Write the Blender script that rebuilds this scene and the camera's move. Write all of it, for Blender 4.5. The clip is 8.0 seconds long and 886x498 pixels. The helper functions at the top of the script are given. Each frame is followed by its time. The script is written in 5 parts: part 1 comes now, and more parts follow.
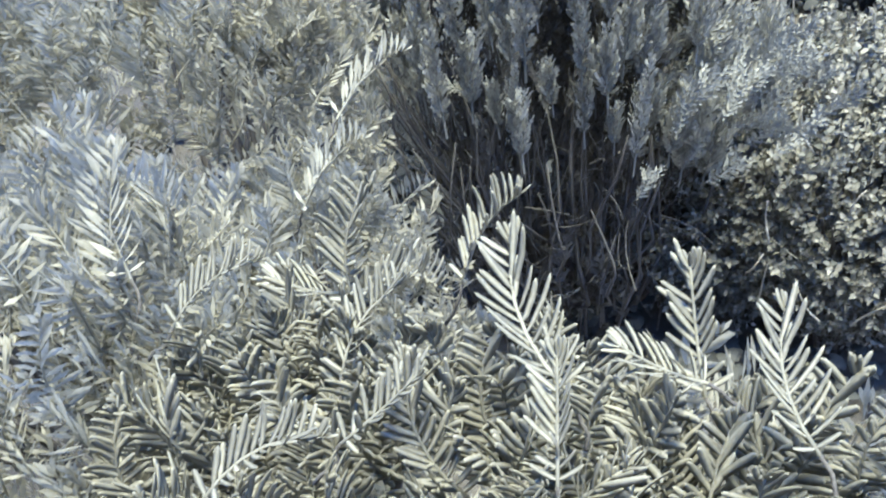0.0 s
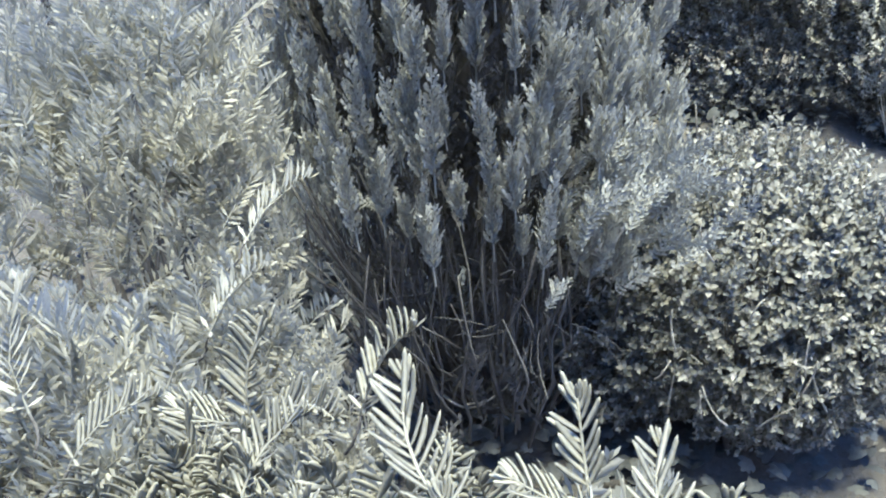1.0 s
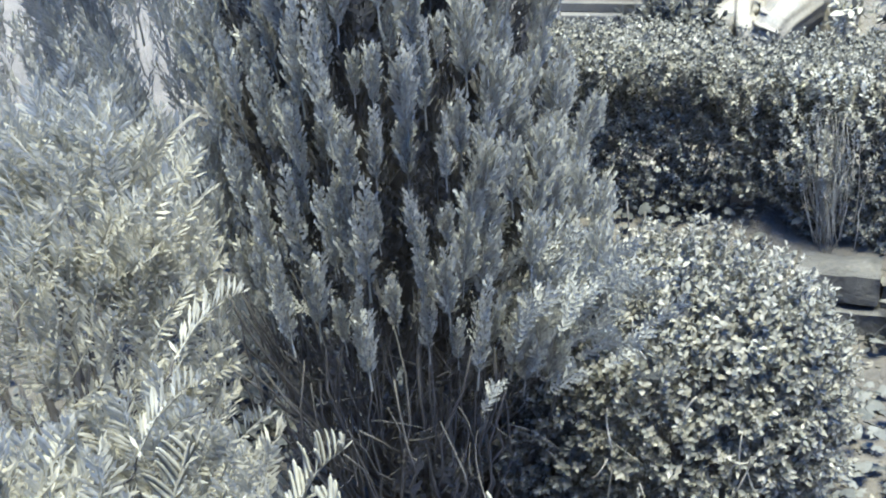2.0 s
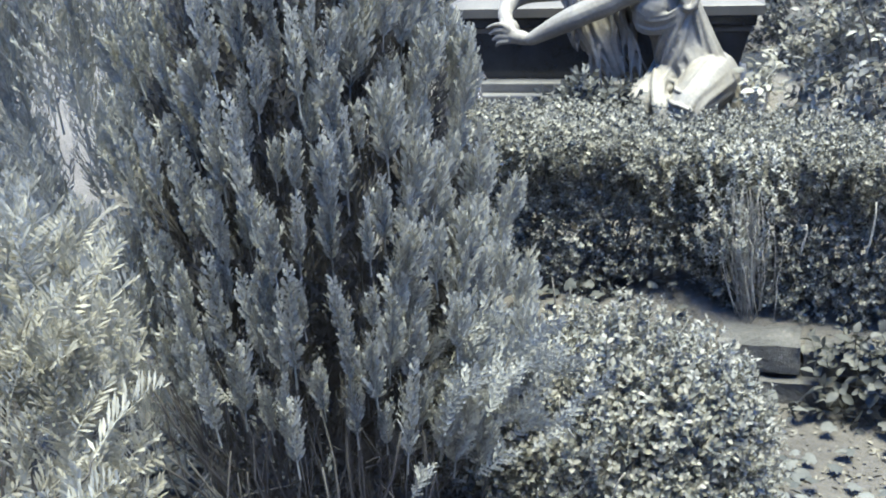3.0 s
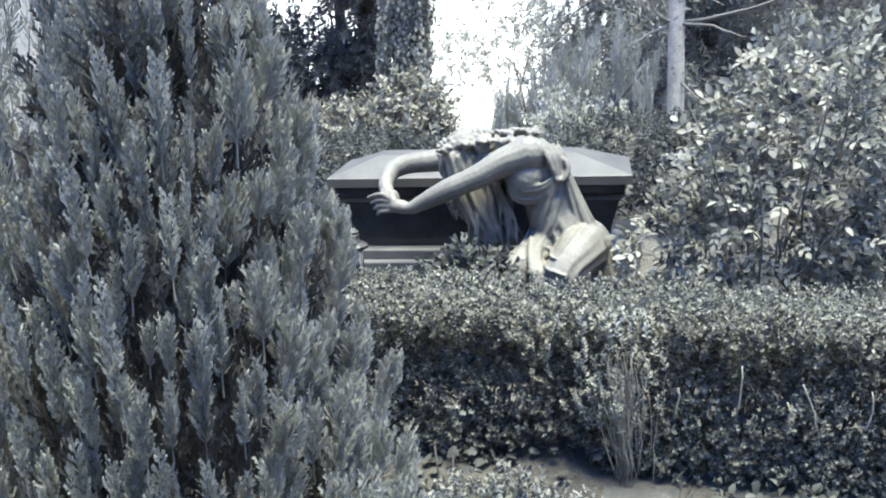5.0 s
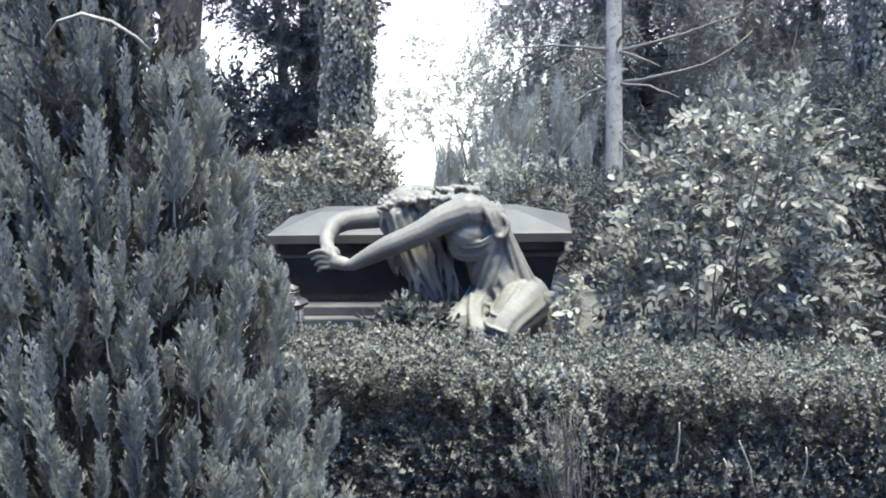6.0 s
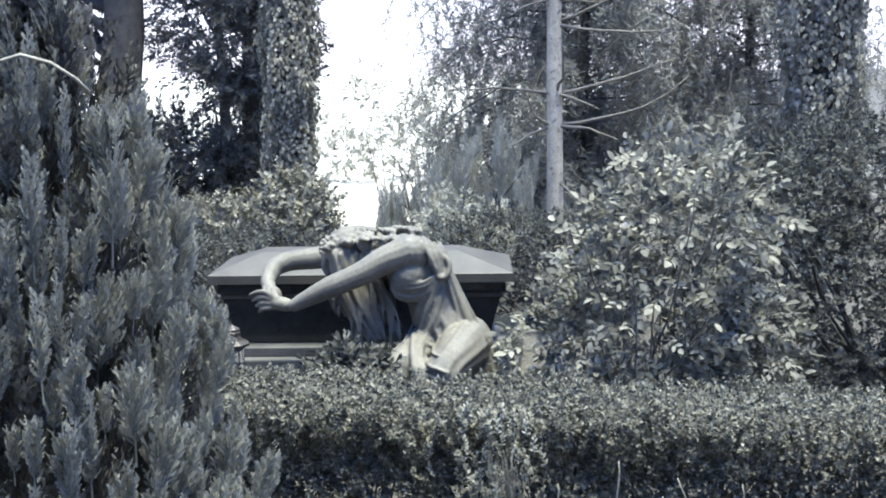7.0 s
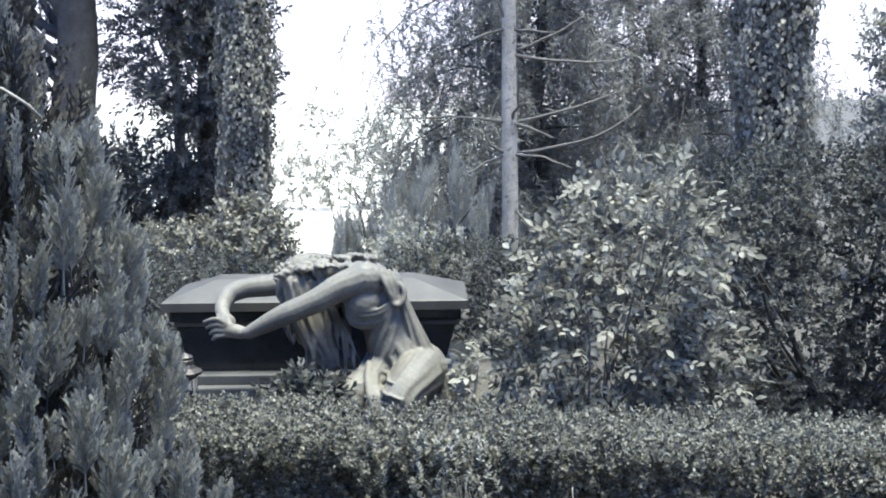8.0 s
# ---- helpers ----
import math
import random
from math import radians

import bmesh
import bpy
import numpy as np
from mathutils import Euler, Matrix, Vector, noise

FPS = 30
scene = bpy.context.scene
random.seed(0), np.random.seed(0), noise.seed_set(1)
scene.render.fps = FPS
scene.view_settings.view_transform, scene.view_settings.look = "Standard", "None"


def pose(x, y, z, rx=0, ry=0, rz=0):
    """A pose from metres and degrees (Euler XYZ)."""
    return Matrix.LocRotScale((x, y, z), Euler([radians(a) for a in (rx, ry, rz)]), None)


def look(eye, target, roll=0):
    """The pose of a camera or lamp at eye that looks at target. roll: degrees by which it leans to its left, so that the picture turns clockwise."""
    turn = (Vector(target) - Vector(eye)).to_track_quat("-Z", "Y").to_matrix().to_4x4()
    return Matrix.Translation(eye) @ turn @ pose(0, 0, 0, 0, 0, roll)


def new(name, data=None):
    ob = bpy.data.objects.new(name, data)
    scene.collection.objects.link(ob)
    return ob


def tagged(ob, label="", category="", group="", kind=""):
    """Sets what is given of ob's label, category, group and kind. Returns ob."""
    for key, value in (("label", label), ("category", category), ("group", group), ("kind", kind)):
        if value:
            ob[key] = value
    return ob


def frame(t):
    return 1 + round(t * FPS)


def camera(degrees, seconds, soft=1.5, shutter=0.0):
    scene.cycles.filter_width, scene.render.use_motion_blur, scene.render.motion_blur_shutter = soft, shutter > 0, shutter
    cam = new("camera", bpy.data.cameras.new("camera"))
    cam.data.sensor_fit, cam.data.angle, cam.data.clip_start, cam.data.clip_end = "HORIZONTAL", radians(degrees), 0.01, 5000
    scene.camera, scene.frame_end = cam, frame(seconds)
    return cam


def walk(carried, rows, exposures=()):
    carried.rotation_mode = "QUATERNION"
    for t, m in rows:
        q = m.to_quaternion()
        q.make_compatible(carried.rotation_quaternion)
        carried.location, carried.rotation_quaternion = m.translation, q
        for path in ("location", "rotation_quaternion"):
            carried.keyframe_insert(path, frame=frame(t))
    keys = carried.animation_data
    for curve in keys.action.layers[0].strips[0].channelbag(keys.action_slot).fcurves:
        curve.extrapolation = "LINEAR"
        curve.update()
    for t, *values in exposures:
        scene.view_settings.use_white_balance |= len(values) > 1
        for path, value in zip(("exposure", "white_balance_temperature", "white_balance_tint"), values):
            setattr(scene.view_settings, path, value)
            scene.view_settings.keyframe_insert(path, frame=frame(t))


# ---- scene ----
cam = camera(45.1, 8.0, soft=1.9, shutter=0.25)
PATH = [
    (0, (0.561, 0.24, 1.576), (-0.338, 1.598, 0.414), -7.0),
    (0.5, (0.573, 0.249, 1.593), (-0.286, 1.694, 0.51), -6.0),
    (1, (0.587, 0.247, 1.613), (-0.224, 1.761, 0.588), -4.7),
    (1.5, (0.595, 0.25, 1.624), (-0.185, 1.824, 0.669), -4.4),
    (1.7, (0.598, 0.251, 1.632), (-0.167, 1.849, 0.706), -4.1),
    (2.8, (0.611, 0.252, 1.655), (-0.039, 1.971, 0.867), -3.6),
    (3, (0.613, 0.253, 1.656), (-0.017, 1.991, 0.892), -3.5),
    (3.5, (0.62, 0.254, 1.663), (0.042, 2.035, 0.96), -3.1),
    (4, (0.625, 0.253, 1.674), (0.103, 2.079, 1.046), -2.9),
    (4.5, (0.63, 0.252, 1.684), (0.149, 2.108, 1.117), -2.5),
    (5, (0.639, 0.244, 1.697), (0.198, 2.131, 1.203), -2.2),
    (6.5, (0.654, 0.232, 1.707), (0.371, 2.179, 1.345), -1.1),
    (7, (0.658, 0.222, 1.71), (0.425, 2.181, 1.385), -0.9),
    (7.5, (0.662, 0.216, 1.711), (0.468, 2.184, 1.414), -0.7),
    (8, (0.665, 0.208, 1.711), (0.513, 2.184, 1.436), -0.5),
]
WHITE = (4210, 20)
walk(cam, [(t, look(eye, target, roll)) for t, eye, target, roll in PATH],
     exposures=[(0.0, 2.46, *WHITE), (1.5, 2.58, *WHITE), (3.0, 2.47, *WHITE), (5.0, 2.2, *WHITE), (8.0, 1.8, *WHITE)])

# ---- sky and sun ----
SUN_TO = Vector((0.12, -0.10, 0.97)).normalized()
world = bpy.data.worlds.new("world")
scene.world = world
world.use_nodes = True
wn = world.node_tree.nodes
sky = wn.new("ShaderNodeTexSky")
sky.sky_type = "NISHITA"
sky.sun_disc = False
sky.sun_elevation = math.asin(SUN_TO.z)
sky.sun_rotation = math.atan2(SUN_TO.x, SUN_TO.y)
sky.dust_density = 1.5
sky.air_density = 0.8
world.node_tree.links.new(sky.outputs[0], wn["Background"].inputs[0])
# thin haze over the whole sky, creamy towards the horizon and bluer overhead
haze = wn.new("ShaderNodeBackground")
way = wn.new("ShaderNodeTexCoord")
split = wn.new("ShaderNodeSeparateXYZ")
tint = wn.new("ShaderNodeValToRGB")
tint.color_ramp.elements[0].position, tint.color_ramp.elements[0].color = 0.2, (3.1, 2.25, 1.3, 1)
tint.color_ramp.elements[1].position, tint.color_ramp.elements[1].color = 0.55, (0.40, 0.90, 1.72, 1)
world.node_tree.links.new(way.outputs["Generated"], split.inputs[0])
world.node_tree.links.new(split.outputs[2], tint.inputs[0])
world.node_tree.links.new(tint.outputs[0], haze.inputs[0])
haze.inputs[1].default_value = 0.20
both = wn.new("ShaderNodeAddShader")
world.node_tree.links.new(wn["Background"].outputs[0], both.inputs[0])
world.node_tree.links.new(haze.outputs[0], both.inputs[1])
world.node_tree.links.new(both.outputs[0], wn["World Output"].inputs[0])
wn["Background"].inputs[1].default_value = 0.02
sun = new("sun", bpy.data.lights.new("sun", "SUN"))
sun.data.energy, sun.data.angle, sun.data.color = 5.6, radians(24.0), (1.0, 0.755, 0.31)
sun.matrix_world = look((0, 0, 0), -SUN_TO)
sun.location = (3, 0, 12)


# ---- materials ----
def nodes_of(name):
    m = bpy.data.materials.new(name)
    m.use_nodes = True
    nt = m.node_tree
    return m, nt, nt.nodes["Principled BSDF"], nt.nodes["Material Output"]


def ramp(nt, fac, stops):
    r = nt.nodes.new("ShaderNodeValToRGB")
    while len(r.color_ramp.elements) < len(stops):
        r.color_ramp.elements.new(0.5)
    for e, (p, c) in zip(r.color_ramp.elements, stops):
        e.position, e.color = p, (*c, 1)
    nt.links.new(fac, r.inputs[0])
    return r.outputs[0]


def noise_tex(nt, scale, detail=4.0, rough=0.6, coords="Object"):
    co = nt.nodes.new("ShaderNodeTexCoord")
    n = nt.nodes.new("ShaderNodeTexNoise")
    n.inputs["Scale"].default_value, n.inputs["Detail"].default_value = scale, detail
    n.inputs["Roughness"].default_value = rough
    nt.links.new(co.outputs[coords], n.inputs["Vector"])
    return n.outputs["Fac"]


def mixed(nt, a, b, fac=0.5, mode="MIX"):
    m = nt.nodes.new("ShaderNodeMix")
    m.data_type, m.blend_type = "RGBA", mode
    for sock, v in ((m.inputs[0], fac), (m.inputs[6], a), (m.inputs[7], b)):
        if isinstance(v, (int, float)):
            sock.default_value = v
        elif isinstance(v, tuple):
            sock.default_value = (*v, 1)
        else:
            nt.links.new(v, sock)
    return m.outputs[2]


def leafy(name, dark, light, rough=0.45, glow=0.3, patch=3.0):
    """Leaf tissue: tone varies leaf by leaf and in larger patches; part of the light shines through."""
    m, nt, bsdf, out = nodes_of(name)
    geo = nt.nodes.new("ShaderNodeNewGeometry")
    info = nt.nodes.new("ShaderNodeObjectInfo")
    add = nt.nodes.new("ShaderNodeMath")
    add.operation = "ADD"
    nt.links.new(geo.outputs["Random Per Island"], add.inputs[0])
    nt.links.new(info.outputs["Random"], add.inputs[1])
    half = nt.nodes.new("ShaderNodeMath")
    half.operation = "FRACT"
    nt.links.new(add.outputs[0], half.inputs[0])
    leaf = ramp(nt, half.outputs[0], [(0.0, dark), (0.8, light), (1.0, tuple(min(1, c * 1.15) for c in light))])
    broad = ramp(nt, noise_tex(nt, patch, 3.0), [(0.3, (0.7, 0.7, 0.7)), (0.7, (1.15, 1.15, 1.15))])
    vein = ramp(nt, noise_tex(nt, 160.0, 2.0), [(0.3, (0.85, 0.85, 0.85)), (0.7, (1.1, 1.1, 1.1))])
    col = mixed(nt, mixed(nt, leaf, broad, 1.0, "MULTIPLY"), vein, 1.0, "MULTIPLY")
    nt.links.new(col, bsdf.inputs["Base Color"])
    bsdf.inputs["Roughness"].default_value = rough
    bsdf.inputs["Specular IOR Level"].default_value = 0.12
    tr = nt.nodes.new("ShaderNodeBsdfTranslucent")
    nt.links.new(col, tr.inputs["Color"])
    mx = nt.nodes.new("ShaderNodeMixShader")
    mx.inputs[0].default_value = glow
    nt.links.new(bsdf.outputs[0], mx.inputs[1])
    nt.links.new(tr.outputs[0], mx.inputs[2])
    nt.links.new(mx.outputs[0], out.inputs["Surface"])
    return m


def solid(name, dark, light, rough=0.8, scale=6.0, fine=60.0, bump=0.3, dist=0.01, spots=None):
    """Stone, bark, soil: two scales of tone, fine relief, and dark or pale spots where given."""
    m, nt, bsdf, out = nodes_of(name)
    broad = noise_tex(nt, scale, 5.0)
    small = noise_tex(nt, fine, 6.0, 0.7)
    col = ramp(nt, broad, [(0.3, dark), (0.7, light)])
    col = mixed(nt, col, ramp(nt, small, [(0.3, (0.72, 0.72, 0.72)), (0.7, (1.2, 1.2, 1.2))]), 1.0, "MULTIPLY")
    if spots:
        col = mixed(nt, col, spots, ramp(nt, noise_tex(nt, scale * 2.3, 6.0, 0.65), [(0.56, (0, 0, 0)), (0.64, (0.75, 0.75, 0.75))]))
    nt.links.new(col, bsdf.inputs["Base Color"])
    bsdf.inputs["Roughness"].default_value = rough
    b = nt.nodes.new("ShaderNodeBump")
    b.inputs["Strength"].default_value, b.inputs["Distance"].default_value = bump, dist
    nt.links.new(small, b.inputs["Height"])
    nt.links.new(b.outputs[0], bsdf.inputs["Normal"])
    return m


YEW = leafy("yew_needles", (0.27, 0.266, 0.22), (0.36, 0.352, 0.285), 0.7, 0.5)
THUJA = leafy("thuja_scales", (0.20, 0.205, 0.185), (0.33, 0.33, 0.285), 0.75, 0.3)
# dark copy of the thuja colour, standing for shade inside the crown
SHADE_SPRAY = leafy("shade_dark_sprays", (0.05, 0.049, 0.046), (0.11, 0.107, 0.097), 0.85, 0.1)
BOX = leafy("box_leaves", (0.10, 0.104, 0.09), (0.215, 0.21, 0.175), 0.5, 0.25)
HEDGE = leafy("hedge_leaves", (0.035, 0.037, 0.034), (0.21, 0.206, 0.168), 0.6, 0.15)
ROSE = leafy("rose_leaves", (0.06, 0.062, 0.055), (0.28, 0.273, 0.222), 0.6, 0.28)
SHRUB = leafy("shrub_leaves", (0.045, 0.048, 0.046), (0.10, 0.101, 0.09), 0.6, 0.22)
# lighter copy of the ivy colour, with the light on the trunks in it
LIT_IVY = leafy("lit_ivy_leaves", (0.14, 0.136, 0.112), (0.34, 0.33, 0.265), 0.5, 0.3)
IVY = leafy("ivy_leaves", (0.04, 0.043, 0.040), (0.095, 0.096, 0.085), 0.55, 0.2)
# needle colour lightened to stand for haze over the far trees
HAZED_CONIFER = leafy("hazed_conifer_needles", (0.17, 0.173, 0.165), (0.31, 0.31, 0.28), 0.7, 0.5)
DARK_NEEDLES = leafy("dark_needles", (0.08, 0.083, 0.082), (0.16, 0.162, 0.153), 0.6, 0.3)
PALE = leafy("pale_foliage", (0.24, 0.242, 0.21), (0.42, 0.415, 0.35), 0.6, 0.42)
LITTER = leafy("fallen_leaves", (0.06, 0.056, 0.046), (0.14, 0.132, 0.105), 0.8, 0.1)
PETAL = leafy("rose_petals", (0.6, 0.57, 0.48), (0.75, 0.72, 0.62), 0.6, 0.3)
BARK = solid("bark", (0.03, 0.028, 0.026), (0.08, 0.075, 0.066), 0.9, 8, 70, 0.6)
DEADWOOD = solid("dead_twigs", (0.04, 0.038, 0.034), (0.095, 0.09, 0.078), 0.85, 12, 90)
STRAW = solid("dry_stems", (0.21, 0.20, 0.16), (0.33, 0.315, 0.255), 0.7, 14, 90)
SPRUCE_BARK = solid("spruce_bark", (0.34, 0.305, 0.225), (0.56, 0.505, 0.38), 0.85, 9, 60, 0.5, spots=(0.10, 0.095, 0.085))
SOIL = solid("soil", (0.04, 0.037, 0.031), (0.095, 0.088, 0.072), 0.95, 1.3, 45, 0.8, 0.03, spots=(0.075, 0.070, 0.057))
STONE = solid("kerb_stone", (0.030, 0.030, 0.028), (0.075, 0.073, 0.066), 0.95, 7, 60, 0.8, 0.02, spots=(0.10, 0.098, 0.09))
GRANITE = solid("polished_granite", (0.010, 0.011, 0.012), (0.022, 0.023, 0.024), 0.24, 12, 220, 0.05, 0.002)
BASE_STONE = solid("base_granite", (0.05, 0.05, 0.048), (0.09, 0.088, 0.08), 0.7, 7, 120, 0.1, 0.003)
BRANCH = solid("spruce_twigs", (0.10, 0.092, 0.074), (0.19, 0.175, 0.14), 0.85, 12, 80)
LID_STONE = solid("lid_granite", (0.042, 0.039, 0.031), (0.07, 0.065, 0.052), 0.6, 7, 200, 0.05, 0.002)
MARBLE = solid("weathered_marble", (0.09, 0.084, 0.066), (0.158, 0.148, 0.117), 0.65, 6, 60, 0.35, 0.006, spots=(0.10, 0.098, 0.089))
# ground colour made pale in place of the sunlit glow
GLOW_GROUND = solid("glow_ground", (0.34, 0.325, 0.27), (0.52, 0.50, 0.42), 0.95, 0.55, 6, 0.6, 0.03, spots=(0.26, 0.25, 0.21))
BRONZE = solid("lantern_metal", (0.06, 0.055, 0.05), (0.12, 0.11, 0.095), 0.5, 14, 120)
BRONZE.node_tree.nodes["Principled BSDF"].inputs["Metallic"].default_value = 0.8
GLASS, _nt, _b, _o = nodes_of("lantern_glass")
_b.inputs["Base Color"].default_value = (0.95, 0.93, 0.88, 1)
_b.inputs["Roughness"].default_value, _b.inputs["Transmission Weight"].default_value = 0.1, 0.9


# ---- mesh tools ----
rng = np.random.default_rng(7)


def raw(name, verts, tris, quads, mat, smooth=True):
    """A mesh from arrays of vertices, triangles and quads."""
    me = bpy.data.meshes.new(name)
    verts = np.asarray(verts, np.float32).reshape(-1, 3)
    tris = np.asarray(tris, np.int32).reshape(-1, 3)
    quads = np.asarray(quads, np.int32).reshape(-1, 4)
    me.vertices.add(len(verts))
    me.vertices.foreach_set("co", verts.ravel())
    loops = np.concatenate([tris.ravel(), quads.ravel()])
    me.loops.add(len(loops))
    me.loops.foreach_set("vertex_index", loops)
    count = len(tris) + len(quads)
    starts = np.concatenate([np.arange(len(tris)) * 3, len(tris) * 3 + np.arange(len(quads)) * 4]).astype(np.int32)
    me.polygons.add(count)
    me.polygons.foreach_set("loop_start", starts)
    me.polygons.foreach_set("use_smooth", np.full(count, smooth))
    me.update(calc_edges=True)
    me.validate()
    for m in mat if isinstance(mat, (list, tuple)) else [mat]:
        me.materials.append(m)
    return me


class Shape:
    """Vertices, triangles and quads being put together."""

    def __init__(self):
        self.v, self.t, self.q, self.n = [], [], [], 0

    def add(self, v, t=(), q=()):
        v = np.asarray(v, float).reshape(-1, 3)
        self.v.append(v)
        self.t.append(np.asarray(t, int).reshape(-1, 3) + self.n)
        self.q.append(np.asarray(q, int).reshape(-1, 4) + self.n)
        self.n += len(v)
        return self

    def arrays(self):
        return np.concatenate(self.v), np.concatenate(self.t), np.concatenate(self.q)

    def put(self, other, m):
        v, t, q = other
        m = np.asarray(m)
        return self.add(v @ m[:3, :3].T + m[:3, 3], t, q)

    def mesh(self, name, mat, smooth=True):
        return raw(name, *self.arrays(), mat, smooth)


def scattered(name, templates, placed, mat):
    """One mesh of many copies: placed is a list of (template number, 4x4 array)."""
    vs, ts, qs, n = [], [], [], 0
    for k, (v, t, q) in enumerate(templates):
        ms = np.array([m for i, m in placed if i == k])
        if not len(ms):
            continue
        vv = np.einsum("nij,vj->nvi", ms[:, :3, :3], v) + ms[:, None, :3, 3]
        offs = (np.arange(len(ms)) * len(v) + n)[:, None, None]
        vs.append(vv.reshape(-1, 3))
        ts.append((t[None] + offs).reshape(-1, 3))
        qs.append((q[None] + offs).reshape(-1, 4))
        n += len(ms) * len(v)
    return raw(name, np.concatenate(vs), np.concatenate(ts), np.concatenate(qs), mat)


def aim(at, axis, face, size=1.0):
    """A 4x4 array: z along axis, y towards face, at a place."""
    z = np.asarray(axis, float)
    z = z / np.linalg.norm(z)
    f = np.asarray(face, float)
    y = f - z * (f @ z)
    if np.linalg.norm(y) < 1e-3:
        y = np.cross(z, (1.0, 0.3, 0.1))
    y = y / np.linalg.norm(y)
    m = np.eye(4)
    m[:3, 0], m[:3, 1], m[:3, 2], m[:3, 3] = np.cross(y, z) * size, y * size, z * size, at
    return m


def unit(v):
    v = np.asarray(v, float)
    return v / np.linalg.norm(v)


def tube(points, radii, sides=6, close=True):
    """A tapered tube along points, as arrays."""
    p = np.asarray(points, float)
    r = np.broadcast_to(np.asarray(radii, float), (len(p),))
    d = np.gradient(p, axis=0)
    d /= np.linalg.norm(d, axis=1)[:, None] + 1e-9
    ref = np.array([0.31, 0.17, 0.93]) if abs(d[0] @ np.array([0.31, 0.17, 0.93])) < 0.9 else np.array([1.0, 0, 0])
    vs = []
    a = np.arange(sides) * 2 * math.pi / sides
    for k in range(len(p)):
        x = unit(np.cross(d[k], ref))
        y = np.cross(d[k], x)
        vs.append(p[k] + r[k] * (np.cos(a)[:, None] * x + np.sin(a)[:, None] * y))
    q = []
    for k in range(len(p) - 1):
        for i in range(sides):
            j = (i + 1) % sides
            q.append((k * sides + i, k * sides + j, (k + 1) * sides + j, (k + 1) * sides + i))
    v, t = np.concatenate(vs), []
    if close:
        n = len(v)
        v = np.concatenate([v, p[:1] - d[:1] * r[0] * 0.5, p[-1:] + d[-1:] * r[-1] * 0.6])
        for i in range(sides):
            j = (i + 1) % sides
            t += [(n, j, i), (n + 1, (len(p) - 1) * sides + i, (len(p) - 1) * sides + j)]
    return v, np.array(t, int).reshape(-1, 3), np.array(q, int)


def bend(a, b, sag=(0, 0, 0), n=6, wob=0.0):
    """Points on a curve from a to b, pulled aside by sag in the middle."""
    u = np.linspace(0, 1, n)[:, None]
    p = (1 - u) * np.asarray(a, float) + u * np.asarray(b, float) + 4 * u * (1 - u) * np.asarray(sag, float)
    return p + (rng.normal(0, wob, (n, 3)) * (u * (1 - u) * 4) if wob else 0)


def part(name, mesh, parent, label="", m=None):
    ob = new(name, mesh)
    ob.parent = parent
    if m is not None:
        ob.matrix_local = Matrix(np.asarray(m).tolist())
    if label:
        ob["label"] = label
    return ob


def thing(name, at, label, category, group="", kind=""):
    ob = new(name)
    ob.location = at
    ob.empty_display_size = 0.1
    return tagged(ob, label, category, group, kind)


def local(root, m):
    m = np.array(m, float)
    m[:3, 3] -= np.array(root.location)
    return m


def stuff(ob):
    ob["kind"] = "stuff"
    return ob


# ---- leaves, needles and sprays ----
def leaf(length, width, fold=0.25, curl=0.15, fine=True):
    """A leaf along z with a folded midrib, facing y, as arrays."""
    if not fine:
        h, y = width / 2, -curl * length
        return np.array([(0, 0, 0), (-h, fold * h + 0.2 * y, length * 0.45), (h, fold * h + 0.2 * y, length * 0.45), (0, y, length)], float), np.array([(0, 2, 3), (0, 3, 1)], int), np.zeros((0, 4), int)
    st = [(0.0, 0.0), (0.22, 0.7), (0.5, 1.0), (0.8, 0.62), (1.0, 0.0)]
    v, t, q, last = [], [], [], None
    for u, w in st:
        y, z = -curl * length * u * u, length * u
        if w == 0.0:
            v.append((0, y, z))
            now = (len(v) - 1,)
        else:
            h = w * width / 2
            v += [(-h, y + fold * h, z), (0, y, z), (h, y + fold * h, z)]
            now = (len(v) - 3, len(v) - 2, len(v) - 1)
        if last:
            if len(last) == 1:
                t += [(last[0], now[1], now[0]), (last[0], now[2], now[1])]
            elif len(now) == 1:
                t += [(last[0], last[1], now[0]), (last[1], last[2], now[0])]
            else:
                q += [(last[0], last[1], now[1], now[0]), (last[1], last[2], now[2], now[1])]
        last = now
    return np.array(v, float), np.array(t, int).reshape(-1, 3), np.array(q, int).reshape(-1, 4)


def needle(length, width, curve):
    """A flat yew needle with a rounded tip and a raised midrib, closed below."""
    v, q, t = [], [], []
    for u, w in ((0.0, 0.3), (0.2, 0.85), (0.6, 1.0), (0.9, 0.7)):
        h, y = width / 2 * w, curve * length * u * u
        v += [(-h, y, length * u), (0, y + width * 0.06, length * u), (h, y, length * u), (0, y - width * 0.06, length * u)]
    v.append((0, curve * length, length))
    for k in range(3):
        for i in range(4):
            j = (i + 1) % 4
            q.append((4 * k + i, 4 * k + j, 4 * k + 4 + j, 4 * k + 4 + i))
    for i in range(4):
        t.append((12 + i, 12 + (i + 1) % 4, 16))
    return np.array(v, float), np.array(t, int), np.array(q, int)


def thin_needle(length, width, curve):
    """The same needle with fewer faces, for the mass of the bush."""
    h, y = width / 2, curve * length
    v = [(0, 0, 0), (-h, 0.45 * y, length * 0.6), (h, 0.45 * y, length * 0.6), (0, y, length)]
    return np.array(v, float), np.array([(0, 2, 3), (0, 3, 1)], int), np.zeros((0, 4), int)


